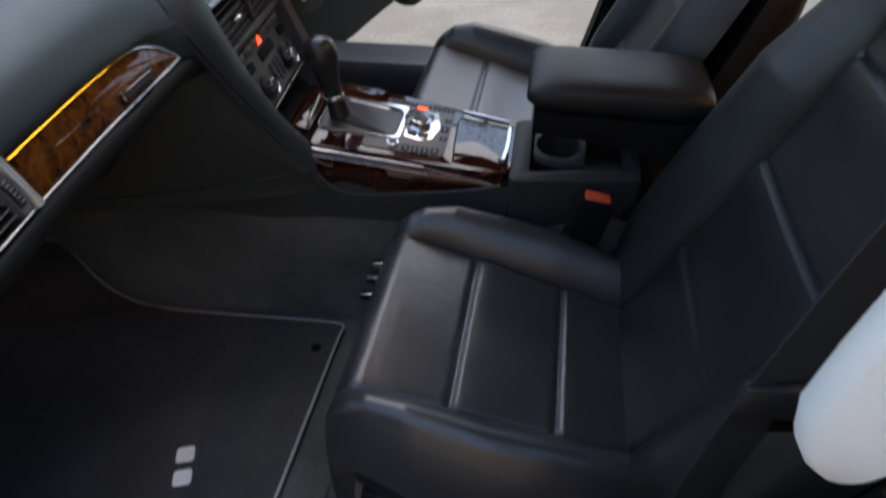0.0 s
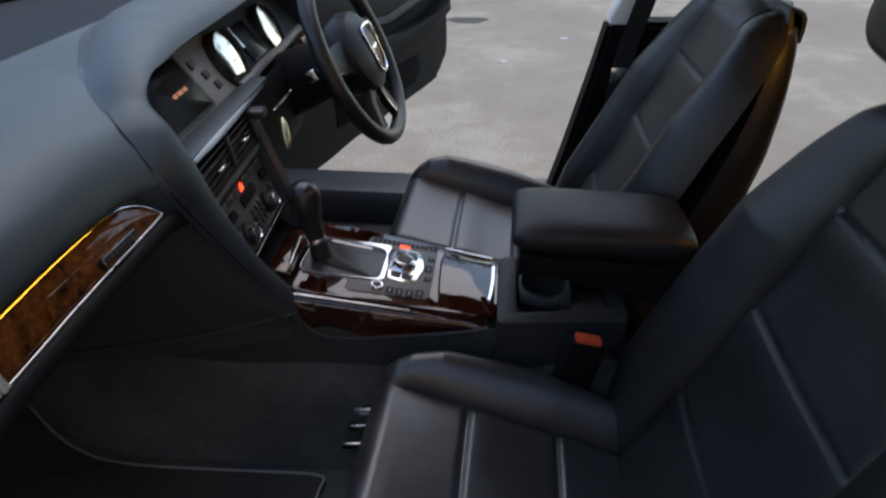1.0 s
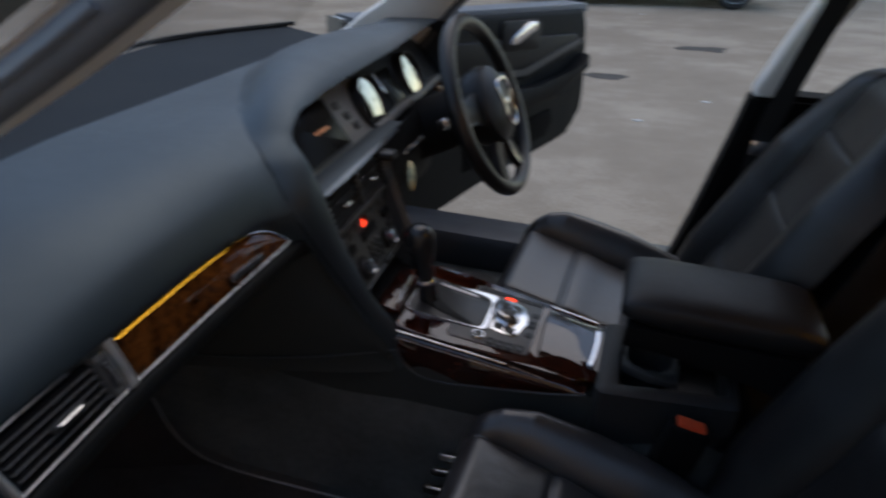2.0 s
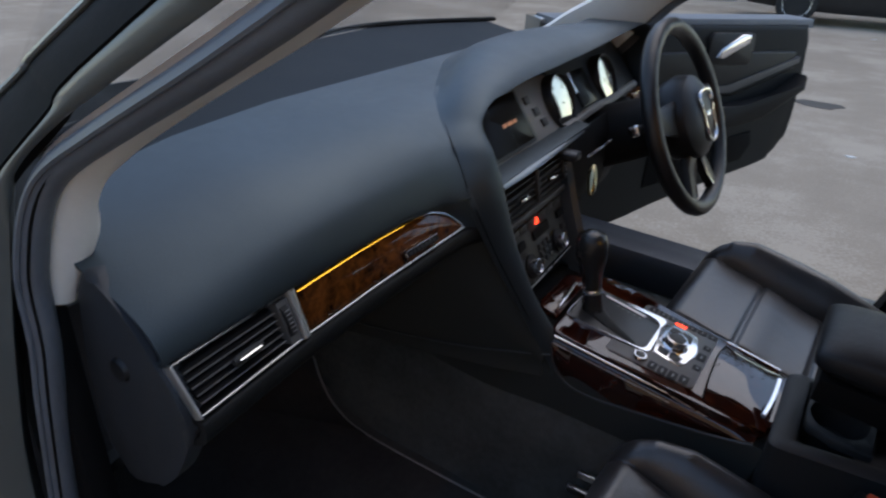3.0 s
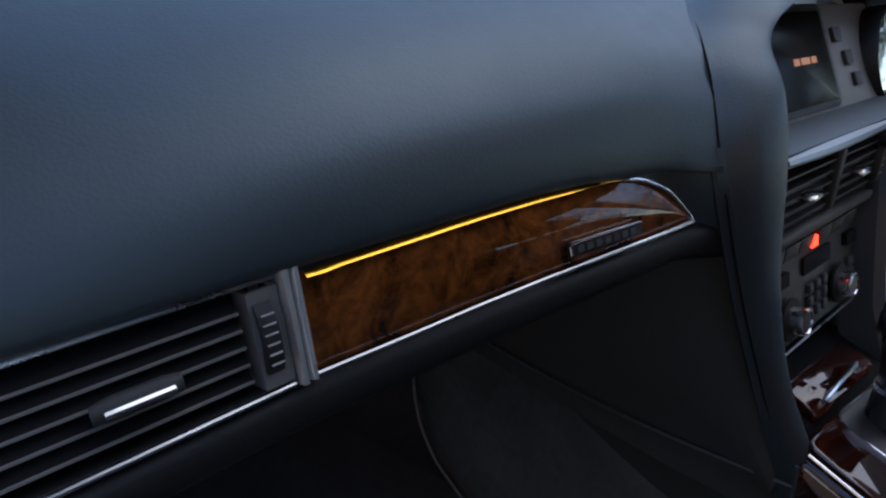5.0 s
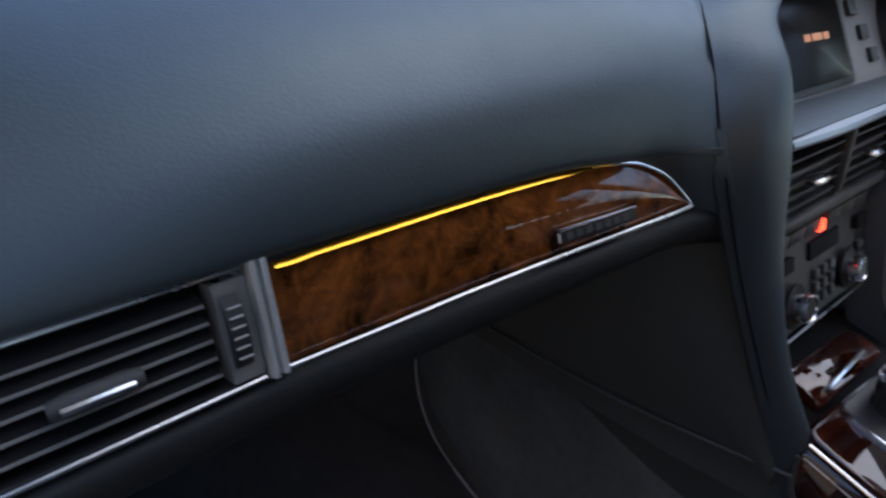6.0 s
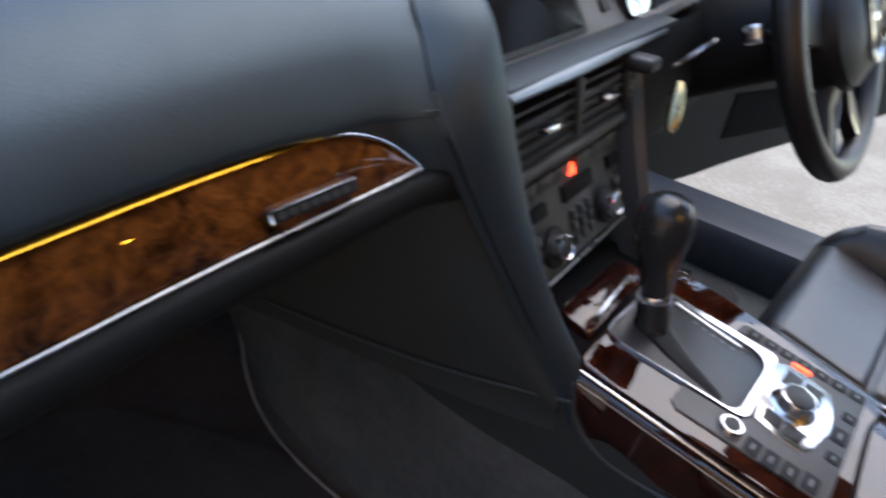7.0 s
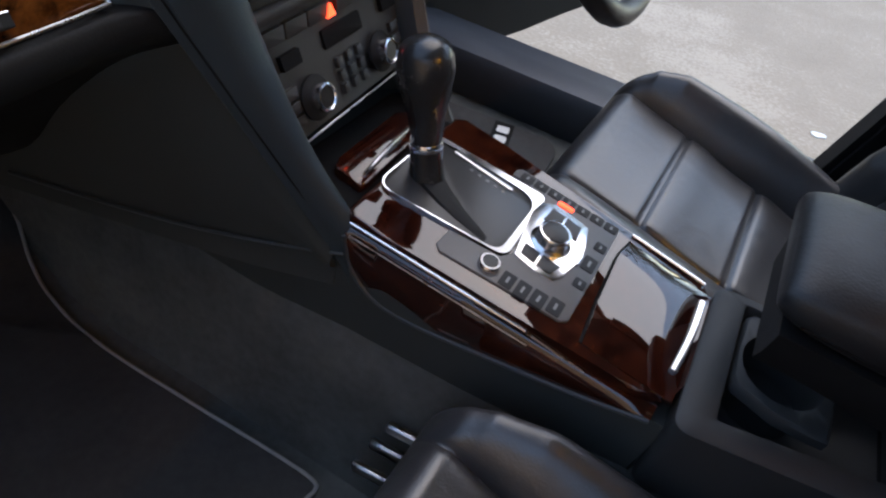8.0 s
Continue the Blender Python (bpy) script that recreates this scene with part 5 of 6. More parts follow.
# control plate round the rotary knob
PLATE = thing("control_plate", tuple(cp(0.0, 0.0, 0.0)), "grey control plate with a chrome-ringed rotary knob and keys", "controls")
poly = [(-0.074, -0.0785), (0.041, -0.0720), (0.0470, -0.0660), (0.0470, 0.0710), (0.0425, 0.0765), (-0.066, 0.0800), (-0.0705, 0.0750), (-0.0705, 0.0635), (-0.034, 0.0625), (-0.0265, 0.050), (-0.0225, -0.034), (-0.030, -0.0465), (-0.080, -0.0505), (-0.0805, -0.0720)]
part("plate", prism(poly, -0.002, 0.0022, CON, 0.001), M_PLATE, PLATE)
ring = [(-0.0215, -0.0345), (0.0, -0.0392), (0.0185, -0.0386), (0.0250, -0.0240), (0.0248, -0.0110), (0.0300, -0.0020), (0.0305, 0.0120), (0.0260, 0.0215), (0.0215, 0.0500), (0.0, 0.0535), (-0.0180, 0.0565), (-0.0300, 0.0480), (-0.0325, 0.030), (-0.0275, 0.0)]
part("knob_surround", prism(ring, 0.0, 0.0042, CON, 0.0015), M_CHROME, PLATE, "bright chrome surround")
for q in ([(-0.0180, -0.0300), (-0.0030, -0.0330), (-0.0030, -0.0170), (-0.0195, -0.0150)], [(-0.0010, -0.0333), (0.0135, -0.0335), (0.0180, -0.0190), (-0.0010, -0.0170)], [(-0.0195, 0.0270), (-0.0030, 0.0270), (-0.0030, 0.0460), (-0.0175, 0.0475)], [(-0.0010, 0.0265), (0.0175, 0.0230), (0.0150, 0.0440), (-0.0010, 0.0458)]):
    part("soft_key", prism(q, 0.003, 0.0052, CON, 0.0008), M_BLACK, PLATE, "black corner key")
km = CON @ Matrix.Translation((-0.002, 0.0045, 0.003))
rk = part("rotary_knob", lathe([(0.0, 0.0), (0.0195, 0.0), (0.0195, 0.002), (0.0165, 0.004), (0.0155, 0.009), (0.0160, 0.0118), (0.0150, 0.0138), (0.0135, 0.0142), (0.0125, 0.0134), (0.0, 0.0132)], km, 32), M_CHROME, PLATE, "chrome rotary knob")
part("knob_cap", lathe([(0.0124, 0.0130), (0.0124, 0.0142), (0.010, 0.0150), (0.0, 0.0154)], km, 28), M_BLACK, rk, "black cap")
sm = CON @ Matrix.Translation((-0.0335, -0.0625, 0.002))
sk = part("round_key", lathe([(0.0, 0.0), (0.0100, 0.0), (0.0100, 0.005), (0.0090, 0.0064), (0.0068, 0.0064)], sm, 24), M_CHROME, PLATE, "small chrome-ringed key")
part("key_cap", lathe([(0.0070, 0.0060), (0.0070, 0.0070), (0.0, 0.0074)], sm, 20), M_BUTTON, sk)
KEY_PLACES = [(-0.0130, -0.0650, 0.0125, 0.0180), (0.0018, -0.0655, 0.0125, 0.0195), (0.0168, -0.0645, 0.0130, 0.0195), (0.0320, -0.0615, 0.0130, 0.0190), (0.0395, 0.0360, 0.0115, 0.0125), (0.0380, 0.0075, 0.0130, 0.0200), (0.0395, -0.0215, 0.0115, 0.0125)]
KEY_PLACES += [(-0.0560 + 0.0158 * k, 0.0705, 0.0140, 0.0125) for k in range(7)]
for u, v, a, b in KEY_PLACES:
    k_ = part("key", prism(rounded(u - a / 2, v - b / 2, u + a / 2, v + b / 2, 0.0015, 2), 0.0014, 0.0030, CON, 0.0006), M_KEY, PLATE)
    part("mark", prism(rounded(u - a * 0.09, v - b * 0.20, u + a * 0.09, v + b * 0.20, 0.0004, 2), 0.0028, 0.0032, CON), M_MARK, k_)
part("warning_light", prism(rounded(-0.0170, 0.0600, -0.0005, 0.0645, 0.0012), 0.002, 0.0042, CON, 0.0008), M_HAZARD, PLATE, "small lit red marker")

# storage lid behind the plate
LID = thing("storage_lid", tuple(cp(0.1, 0, 0)), "glossy red walnut storage lid with a chrome grip", "lid")
rows = []
for k in range(13):
    row = []
    for j in range(17):
        v = -0.0785 + 0.1485 * j / 16
        front = lerp(v, (-0.0785, -0.027, 0.041, 0.070), (0.0645, 0.0600, 0.0570, 0.0620))
        t, a = k / 12, abs(j / 8 - 1)
        v2 = v + (-0.002 * (1 - j / 16) - 0.0095 * j / 16) * t
        row.append(cp(front + (0.146 - front) * t, v2, 0.0010 + 0.0052 * math.sin(math.pi * min(1, 0.12 + 0.88 * t) * 0.92) * (1 - a ** 4) + 0.0016 * (1 - a ** 8)))
    rows.append(row)
part("lid_panel", thick(loft(rows, False), 0.006), M_BURL_RED, LID, "glossy curved walnut panel")
part("lid_gap", tube([cp(lerp(v, (-0.0785, -0.027, 0.041, 0.070), (0.0645, 0.0600, 0.0570, 0.0620)) - 0.0012, v, 0.0006) for v in (-0.0785 + 0.1485 * j / 12 for j in range(13))], 0.0014, 6), M_DEEP, LID, "dark gap before the lid")
part("lid_grip", tube([cp(0.1375 + 0.004 * k / 8 + 0.002 * math.sin(math.pi * k / 8), -0.0545 + 0.096 * k / 8, 0.0062) for k in range(9)], 0.0034, 8, flat=0.6), M_CHROME, LID, "flat chrome grip")
part("rear_rail", tube([cp(0.060 + 0.080 * k / 8, 0.0815 - 0.0085 * k / 8, 0.0012) for k in range(9)], 0.0014, 6), M_CHROME, LID, "fine metal edge beside the lid")

# cup holder and armrest
CUP = thing("cup_holder", tuple(cp(0.235, -0.02, -0.012)), "dark grey cup holder tray under the armrest", "cup holder")
REAR = Matrix.Translation((0.0, -0.010, 0.648)) @ Matrix.Rotation(radians(-4.5), 4, "Z") @ Matrix.Rotation(radians(1.5), 4, "Y")


def open_frame(outer, hole, top, low, deep):
    """A plate with a hole, whose walls go down to a floor."""
    bm = bmesh.new()
    n = len(outer)
    a = [bm.verts.new(REAR @ Vector((x, y, top - 0.003))) for x, y in outer]
    s_ = [bm.verts.new(REAR @ Vector((x + (u - x) * 0.16, y + (v - y) * 0.16, top))) for (x, y), (u, v) in zip(outer, hole)]
    r_ = [bm.verts.new(REAR @ Vector((x + (u - x) * 0.08, y + (v - y) * 0.08, top))) for (u, v), (x, y) in zip(outer, hole)]
    b = [bm.verts.new(REAR @ Vector((x, y, top - 0.0015))) for x, y in hole]
    c = [bm.verts.new(REAR @ Vector((x, y, low))) for x, y in hole]
    e = [bm.verts.new(REAR @ Vector((x, y, top - deep))) for x, y in outer]
    for i in range(n):
        j = (i + 1) % n
        for p, q in ((e, a), (a, s_), (s_, r_), (r_, b), (b, c)):
            bm.faces.new((p[i], p[j], q[j], q[i]))
    bm.faces.new(c)
    return bm


part("surround", open_frame(soft_quad([(0.150, -0.104), (0.345, -0.074), (0.345, 0.092), (0.150, 0.078)], (0.016, 0.01, 0.01, 0.014), 6), soft_quad([(0.1785, -0.077), (0.330, -0.047), (0.330, 0.074), (0.1785, 0.068)], (0.004, 0.004, 0.004, 0.004), 6), 0.0, -0.050, 0.09), M_SURROUND, CUP, "dark grey plastic surround")
n = 36
hole, horn = [], []
for k in range(n):
    q = 2 * math.pi * k / n
    c_, s_ = math.cos(q), math.sin(q)
    hole.append((0.2215 + 0.0350 * c_, 0.0120 + 0.0375 * s_))
    reach = min(0.0385 / max(1e-6, -c_) if c_ < 0 else 9, 0.052 / max(1e-6, -s_ + 0.35 * max(0, -c_)) if s_ < 0 else 9, 0.055 / max(1e-6, s_) if s_ > 0 else 9, 0.044 / max(1e-6, c_) if c_ > 0 else 9)
    horn.append((0.2215 + c_ * min(reach, 0.066), 0.0120 + s_ * min(reach, 0.066)))
part("holder_ring", open_frame(horn, hole, -0.0035, -0.075, 0.012), M_SURROUND, CUP, "dark grey ring")

ARM = thing("armrest", tuple(cp(0.3, 0, -0.01)), "black leather centre armrest with a stitched lid", "armrest")
AM = Matrix.Translation((0.29, -0.018, 0.70)) @ Matrix.Rotation(radians(-4.5), 4, "Z") @ Matrix.Rotation(radians(2), 4, "Y")
rows = []
for k in range(19):
    s = -math.cos(math.pi * k / 18)
    u = 0.005 + 0.130 * s
    e = max(0.0, 1 - abs(s) ** 5) ** 0.45
    ring = []
    for j in range(28):
        a = 2 * math.pi * j / 28
        ca, sa = math.cos(a), math.sin(a)
        v = 0.079 * math.copysign(abs(ca) ** 0.42, ca) * (0.86 + 0.14 * e)
        w = 0.050 + 0.0245 * math.copysign(abs(sa) ** 0.6, sa) * (0.25 + 0.75 * e) + (0.003 * (1 - (v / 0.079) ** 2) if sa > 0 else 0)
        ring.append(AM @ Vector((u, v, w)))
    rows.append(ring)
part("lid_cushion", loft(rows), M_LEATHER_B, ARM, "soft black leather lid")
rows = []
for k in range(9):
    u = -0.112 + 0.235 * k / 8
    rows.append([AM @ Vector((u, v, w)) for v, w in ((-0.064, -0.012 - 0.04 * (k / 8) ** 2), (-0.072, 0.004), (-0.076, 0.027), (0.076, 0.027), (0.072, 0.004), (0.064, -0.012 - 0.04 * (k / 8) ** 2))])
b = loft(rows)
part("armrest_box", b, M_DEEP2, ARM, "black lower box")
part("stitching", tube([AM @ Vector((-0.105 + 0.21 * k / 12, -0.0770, 0.041)) for k in range(13)], 0.0012, 6), M_DEEP, ARM, "black seam")


# ---- side panel of the footwell ----
def side_panel(s):
    rows = []
    for x, ztop, zlow, y in ((-0.62, 0.86, 0.60, 0.17), (-0.48, 0.86, 0.605, 0.150), (-0.34, 0.85, 0.61, 0.132), (-0.24, 0.80, 0.615, 0.118), (-0.165, 0.645, 0.62, 0.103)):
        rows.append([(x, s * (y + 0.012 * math.sin(math.pi * t)), ztop + (zlow - ztop) * t) for t in (0, 0.2, 0.4, 0.6, 0.8, 1.0)] + [(x, s * (y + 0.004), zlow - 0.02)])
    return thick(loft(rows, False), 0.008)


solo("footwell_panel", side_panel(-1), M_SIDE, "dark plastic footwell side panel", "panel", "structure")
solo("panel_seam", tube(spline([(-0.50, -0.158, 0.607), (-0.40, -0.146, 0.612), (-0.30, -0.134, 0.622), (-0.22, -0.121, 0.634), (-0.155, -0.108, 0.645)], 5), 0.0016, 6), M_STACK, "pale seam along the footwell panel", "trim", "structure")
solo("footwell_panel", side_panel(1), M_SIDE, "dark plastic footwell side panel", "panel", "structure")


# ---- seats ----
def bell(a, w):
    return math.exp(-((a / w) ** 2))


def lanes(sw, w):
    """Places across a seat, closer together at the two seams."""
    half = [0, 0.2, 0.4, 0.6, 0.75, 0.86, 0.93, 0.965, 0.982, 0.992]
    side = [0.0, 0.025, 0.06, 0.11, 0.18, 0.27, 0.37, 0.48, 0.6, 0.71, 0.81, 0.89, 0.95, 1.0]
    right = [sw * q for q in half] + [sw + (w - sw) * q for q in side]
    return [-v for v in right[:0:-1]] + right


def seat(cy, dx, tilt, label, back=0.0, head=0.0, plus=0.0, drop=0.0, inner=1.0):
    """A leather front seat: cushion and back with stitched seams, base, rails, headrest."""
    m = Matrix.Translation((dx, cy, 0)) @ Matrix.Rotation(radians(-5.5), 4, "Z")
    s = thing("front_seat", m @ Vector((0.2, 0, FLOOR)), label, "car seat", "front seats")

    def seam_w(u):
        return 0.138 - 0.050 * max(0, u)

    def wide(u):
        return lerp(u, (-0.07, 0.0, 0.06, 0.14, 0.24, 0.32, 0.38), (0.182, 0.196, 0.215, 0.226, 0.216, 0.192, 0.168))

    # cushion: one stuffed skin with grooves where the panels are sewn
    path = [(0.42, 0.474)] + [(0.36 - 0.375 * k / 96, 0.588 - 0.28 * (0.36 - 0.375 * k / 96)) for k in range(97)]
    cx, cz = path[-1][0], path[-1][1] - 0.042
    path += [(cx - 0.034 * math.sin(a), cz + 0.042 * math.cos(a)) for a in (radians(9 * k) for k in range(1, 12))]
    path += [(cx - 0.032 + 0.008 * k, cz - 0.02 - 0.022 * k) for k in range(1, 4)]
    rows = []
    for u, z in path:
        sw, w, row = seam_w(u), wide(u), []
        front = min(1.0, max(0.0, (u + 0.055) / 0.06))
        for v in lanes(sw, w):
            a = abs(v)
            if a < sw:
                rise = 0.004 * (1 - (a / sw) ** 2)
                for g in (0.088, 0.212, 0.333):
                    rise -= 0.0065 * bell(u - g, 0.0042) - 0.0040 * bell(u - g - 0.022, 0.030)
                rise *= front
            else:
                t = (a - sw) / max(1e-4, w - sw)
                rise = (0.047 * (inner if v < 0 else 2.0 - inner ** 0.3) * math.sin(math.pi * min(1, t) ** 0.85 * 0.80) * front * lerp(u, (-0.05, 0.05, 0.2, 0.36), (0.3, 1.0, 1.15, 1.05)) - 0.10 * max(0, t - 0.45) ** 3 * 6)
            rise -= 0.0065 * bell(a - sw, 0.0040) * front
            row.append(m @ Vector((u, v, z + rise)))
        rows.append(row)
    part("cushion", thick(loft(rows, False), 0.006), M_LEATHER_CUSHION, s, "ribbed black leather cushion", smooth=80)
    rows = []
    for x, w, z0, z1 in ((-0.030, 0.170, 0.43, 0.50), (0.05, 0.20, 0.415, 0.52), (0.14, 0.212, 0.415, 0.50), (0.36, 0.18, 0.415, 0.46), (0.44, 0.17, 0.42, 0.46)):
        rows.append([(x, -w, z1), (x, -w - 0.006, (z0 + z1) / 2), (x, -w + 0.01, z0), (x, w - 0.01, z0), (x, w + 0.006, (z0 + z1) / 2), (x, w, z1)])
    part("seat_base", loft(rows), M_BLACK, s, "black plastic seat base", lay=m)
    for k in (-1, 1):
        r = part("seat_rail", box((0.16, k * 0.165, FLOOR + 0.022), (0.46, 0.035, 0.036), 0.006), M_BLACK, s, "floor rail", lay=m)
        if plus and k > 0:
            for x, y, z in ((-0.074, -0.172, 0.437), (-0.066, -0.153, 0.457), (-0.056, -0.142, 0.480)):
                part("rail_tooth", box((x, y, z), (0.042, 0.010, 0.013), 0.004), M_ALU, r, "grey end of the rail")
        part("rail_guide", box((-0.025, k * 0.197, FLOOR + 0.022), (0.09, 0.072, 0.02), 0.006), M_BLACK, r, lay=m)
        part("seat_foot", box((0.16, k * 0.165, FLOOR + 0.046), (0.36, 0.03, 0.03), 0.006), M_BLACK, s, lay=m)

    def B(h, v, out=0.0):
        """h: up the back; out: towards the sitter."""
        x = 0.292 + back + (0.205 + tilt) * h + 0.012 * math.sin(math.pi * min(1, max(0, h)))
        return m @ Vector((x - out * 0.91, v, 0.49 + 0.54 * h + out * 0.38))

    def back_d(h):
        return lerp(h, (-0.05, 0.15, 0.4, 0.5, 0.68, 0.8, 0.92, 1.03), (0.10, 0.155, 0.165, 0.155, 0.13, 0.108, 0.085, 0.06))

    more = (0.3, 1.1, 1.25, 1.05, 0.8, 0.55, 0.3, 0.15, 0.1)
    hs = (-0.05, 0.12, 0.3, 0.5, 0.68, 0.82, 0.92, 0.98, 1.01)
    ws = [w + plus * k for w, k in zip((0.168, 0.195, 0.215, 0.224, 0.222, 0.210, 0.190, 0.165, 0.145), more)]
    rows = []
    for i in range(141):
        h = -0.05 + 1.06 * i / 140
        w = lerp(h, hs, ws)
        w = 0.5 * w + 0.25 * (lerp(h - 0.03, hs, ws) + lerp(h + 0.03, hs, ws))
        sw = lerp(h, (0, 0.5, 0.8, 1.0), (0.122, 0.128, 0.118, 0.095))
        top = max(0.0, (h - 0.90) / 0.11)
        row = []
        for v in lanes(sw, w):
            a = abs(v)
            if a < sw:
                o = 0.005 * (1 - (a / sw) ** 2)
                for g in (0.27, 0.52, 0.76):
                    o += (-0.005 * bell(h - g, 0.0045) + 0.004 * bell(h - g + 0.04, 0.05)) * (0.675 + 0.325 * v / sw)
            else:
                t = (a - sw) / max(1e-4, w - sw)
                o = (0.034 + plus * 0.3) * math.sin(math.pi * min(1, t) ** 0.8 * 0.80) * lerp(h, (0, 0.2, 0.65, 0.85, 1.0), (0.5, 1.0, 1.0, 0.5, 0.1)) - (0.45 - 3.0 * plus) * max(0, t - 0.5) ** 3
            o -= 0.006 * bell(a - sw, 0.004)
            o = max(o - 0.050 * top**2.2, -0.5 * back_d(h))
            row.append(B(h, v, o))
        rows.append(row)
    # the skin folds over the top edge
    w, sw = lerp(1.01, hs, ws), 0.095
    for h, k, o in ((1.018, 0.995, -0.036), (1.021, 0.985, -0.046), (1.018, 0.98, -0.056), (1.008, 0.98, -0.065), (0.985, 0.985, -0.072), (0.95, 1.0, -0.078)):
        rows.append([B(h, v * k, o) for v in lanes(sw, w)])
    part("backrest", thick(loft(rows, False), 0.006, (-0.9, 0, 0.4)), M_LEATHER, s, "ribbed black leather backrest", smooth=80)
    rows = []
    for i in range(22):
        h = -0.06 + 1.04 * i / 21
        w = lerp(h, hs, ws) - 0.002
        dd = back_d(h)
        f = max(-0.030 - 0.045 * max(0.0, (h - 0.90) / 0.11) ** 2, -0.40 * dd)
        rows.append([B(h, v * w, min(f, o * dd)) for v, o in ((-0.985, -0.36), (-1.0, -0.5), (-0.96, -0.74), (-0.84, -0.9), (-0.6, -0.98), (0, -1.03), (0.6, -0.98), (0.84, -0.9), (0.96, -0.74), (1.0, -0.5), (0.985, -0.36), (0.5, -0.24), (-0.5, -0.24))])
    part("backrest_shell", loft(rows), M_LEATHER_B, s, "black leather back", smooth=60)
    for k in (-1, 1):
        p = part("headrest_post", tube([B(0.97, k * 0.055, -0.055), B(1.05, k * 0.055, -0.055 + head * 0.4), B(1.16 + drop, k * 0.055, -0.055 + head)], 0.0065, 10), M_CHROME, s, "chrome post")
        part("post_sleeve", lathe([(0.0, 0.0), (0.019, 0.0), (0.018, 0.008), (0.009, 0.011)], Matrix.Translation(B(1.003, k * 0.055, -0.055)), 16), M_BLACK, p)
    rows = []
    for h, w, dd in spline([(1.072, 0.05, 0.016), (1.076, 0.078, 0.030), (1.09, 0.108, 0.043), (1.13, 0.128, 0.052), (1.22, 0.138, 0.058), (1.32, 0.135, 0.055), (1.39, 0.118, 0.046), (1.425, 0.09, 0.034), (1.43, 0.05, 0.02)], 3):
        rows.append([B(h + drop, w * math.copysign(abs(math.sin(q)) ** 0.7, math.sin(q)), head - 0.05 - dd * math.copysign(abs(math.cos(q)) ** 0.7, math.cos(q))) for q in (2 * math.pi * j / 24 for j in range(24))])
    part("headrest", loft(rows), M_LEATHER, s, "padded leather headrest", smooth=70)
    return s


seat(-0.335, 0.0, 0.020, "black leather front seat with ribbed cushion beside the console", 0.0, 0.121, 0.045, -0.075)
seat(0.350, 0.0, 0.06, "black leather front seat behind the steering wheel", 0.008, 0.045, 0.03, drop=-0.02, inner=0.35)

# belt buckle between seat and console
BUCKLE = thing("belt_buckle", (0.264, -0.165, 0.47), "black seat belt buckle with a red release key", "belt buckle")
bmx = Matrix.Translation((0.262, -0.160, 0.615)) @ Matrix.Rotation(radians(12), 4, "Y")
part("buckle_body", box((0, 0, -0.02), (0.055, 0.026, 0.09), 0.006, 3, m=bmx), M_DEEP, BUCKLE)
part("release_key", box((0.0, 0, 0.024), (0.037, 0.018, 0.014), 0.003, 2, m=bmx), M_RED, BUCKLE, "bright red release key")
part("buckle_stalk", tube([(0.262, -0.162, 0.56), (0.275, -0.165, 0.50), (0.29, -0.168, 0.44)], 0.011, 8, flat=0.5), M_BLACK, BUCKLE)

# ---- floor mat ----
MAT = thing("floor_mat", (-0.33, -0.33, FLOOR), "dark pile floor mat with pale piping and a small woven badge", "floor mat")
OUT = [(-0.132, -0.212), (-0.127, -0.190), (-0.150, -0.177), (-0.30, -0.170), (-0.43, -0.163), (-0.53, -0.148), (-0.585, -0.128), (-0.64, -0.095), (-0.675, -0.10), (-0.69, -0.15), (-0.69, -0.40), (-0.67, -0.54), (-0.62, -0.575), (-0.30, -0.585), (-0.175, -0.575), (-0.165, -0.55), (-0.150, -0.40)]


def mat_z(x):
    return FLOOR + 0.012 + lerp(x, (-0.74, -0.62, -0.56, -0.50), (0.158, 0.055, 0.022, 0.0))


bm = bmesh.new()
edge = spline([(x, y, 0) for x, y in OUT], 4, True)
bm.faces.new([bm.verts.new((p.x, p.y, mat_z(p.x))) for p in edge])
bmesh.ops.triangulate(bm, faces=bm.faces)
bmesh.ops.recalc_face_normals(bm, faces=bm.faces)
ex = bmesh.ops.extrude_face_region(bm, geom=list(bm.faces))
bmesh.ops.translate(bm, verts=[v for v in ex["geom"] if isinstance(v, bmesh.types.BMVert)], vec=(0, 0, -0.010))
part("mat_body", bm, M_MAT, MAT)
part("piping", tube([Vector((p.x, p.y, mat_z(p.x) - 0.001)) for p in edge], 0.0026, 8, True), M_PIPING, MAT, "pale grey piping")
mb = Matrix.Translation((-0.30, -0.46, mat_z(-0.3) + 0.0005)) @ Matrix.Rotation(radians(-75), 4, "Z")
bd = part("woven_badge", prism(rounded(-0.045, -0.02, 0.045, 0.02, 0.003), -0.001, 0.001, mb), M_MAT, MAT, "dark woven badge")
for x in (-0.018, 0.018):
    part("badge_bar", prism(rounded(x - 0.012, -0.0125, x + 0.012, 0.0125, 0.005), 0.0008, 0.002, mb), M_PAPER, bd, "pale woven bar")
fx = Matrix.Translation((-0.165, -0.235, mat_z(-0.165)))
part("mat_fixing", lathe([(0, 0.003), (0.007, 0.003), (0.009, 0.0), (0.009, -0.002)], fx, 16), M_DEEP, MAT)

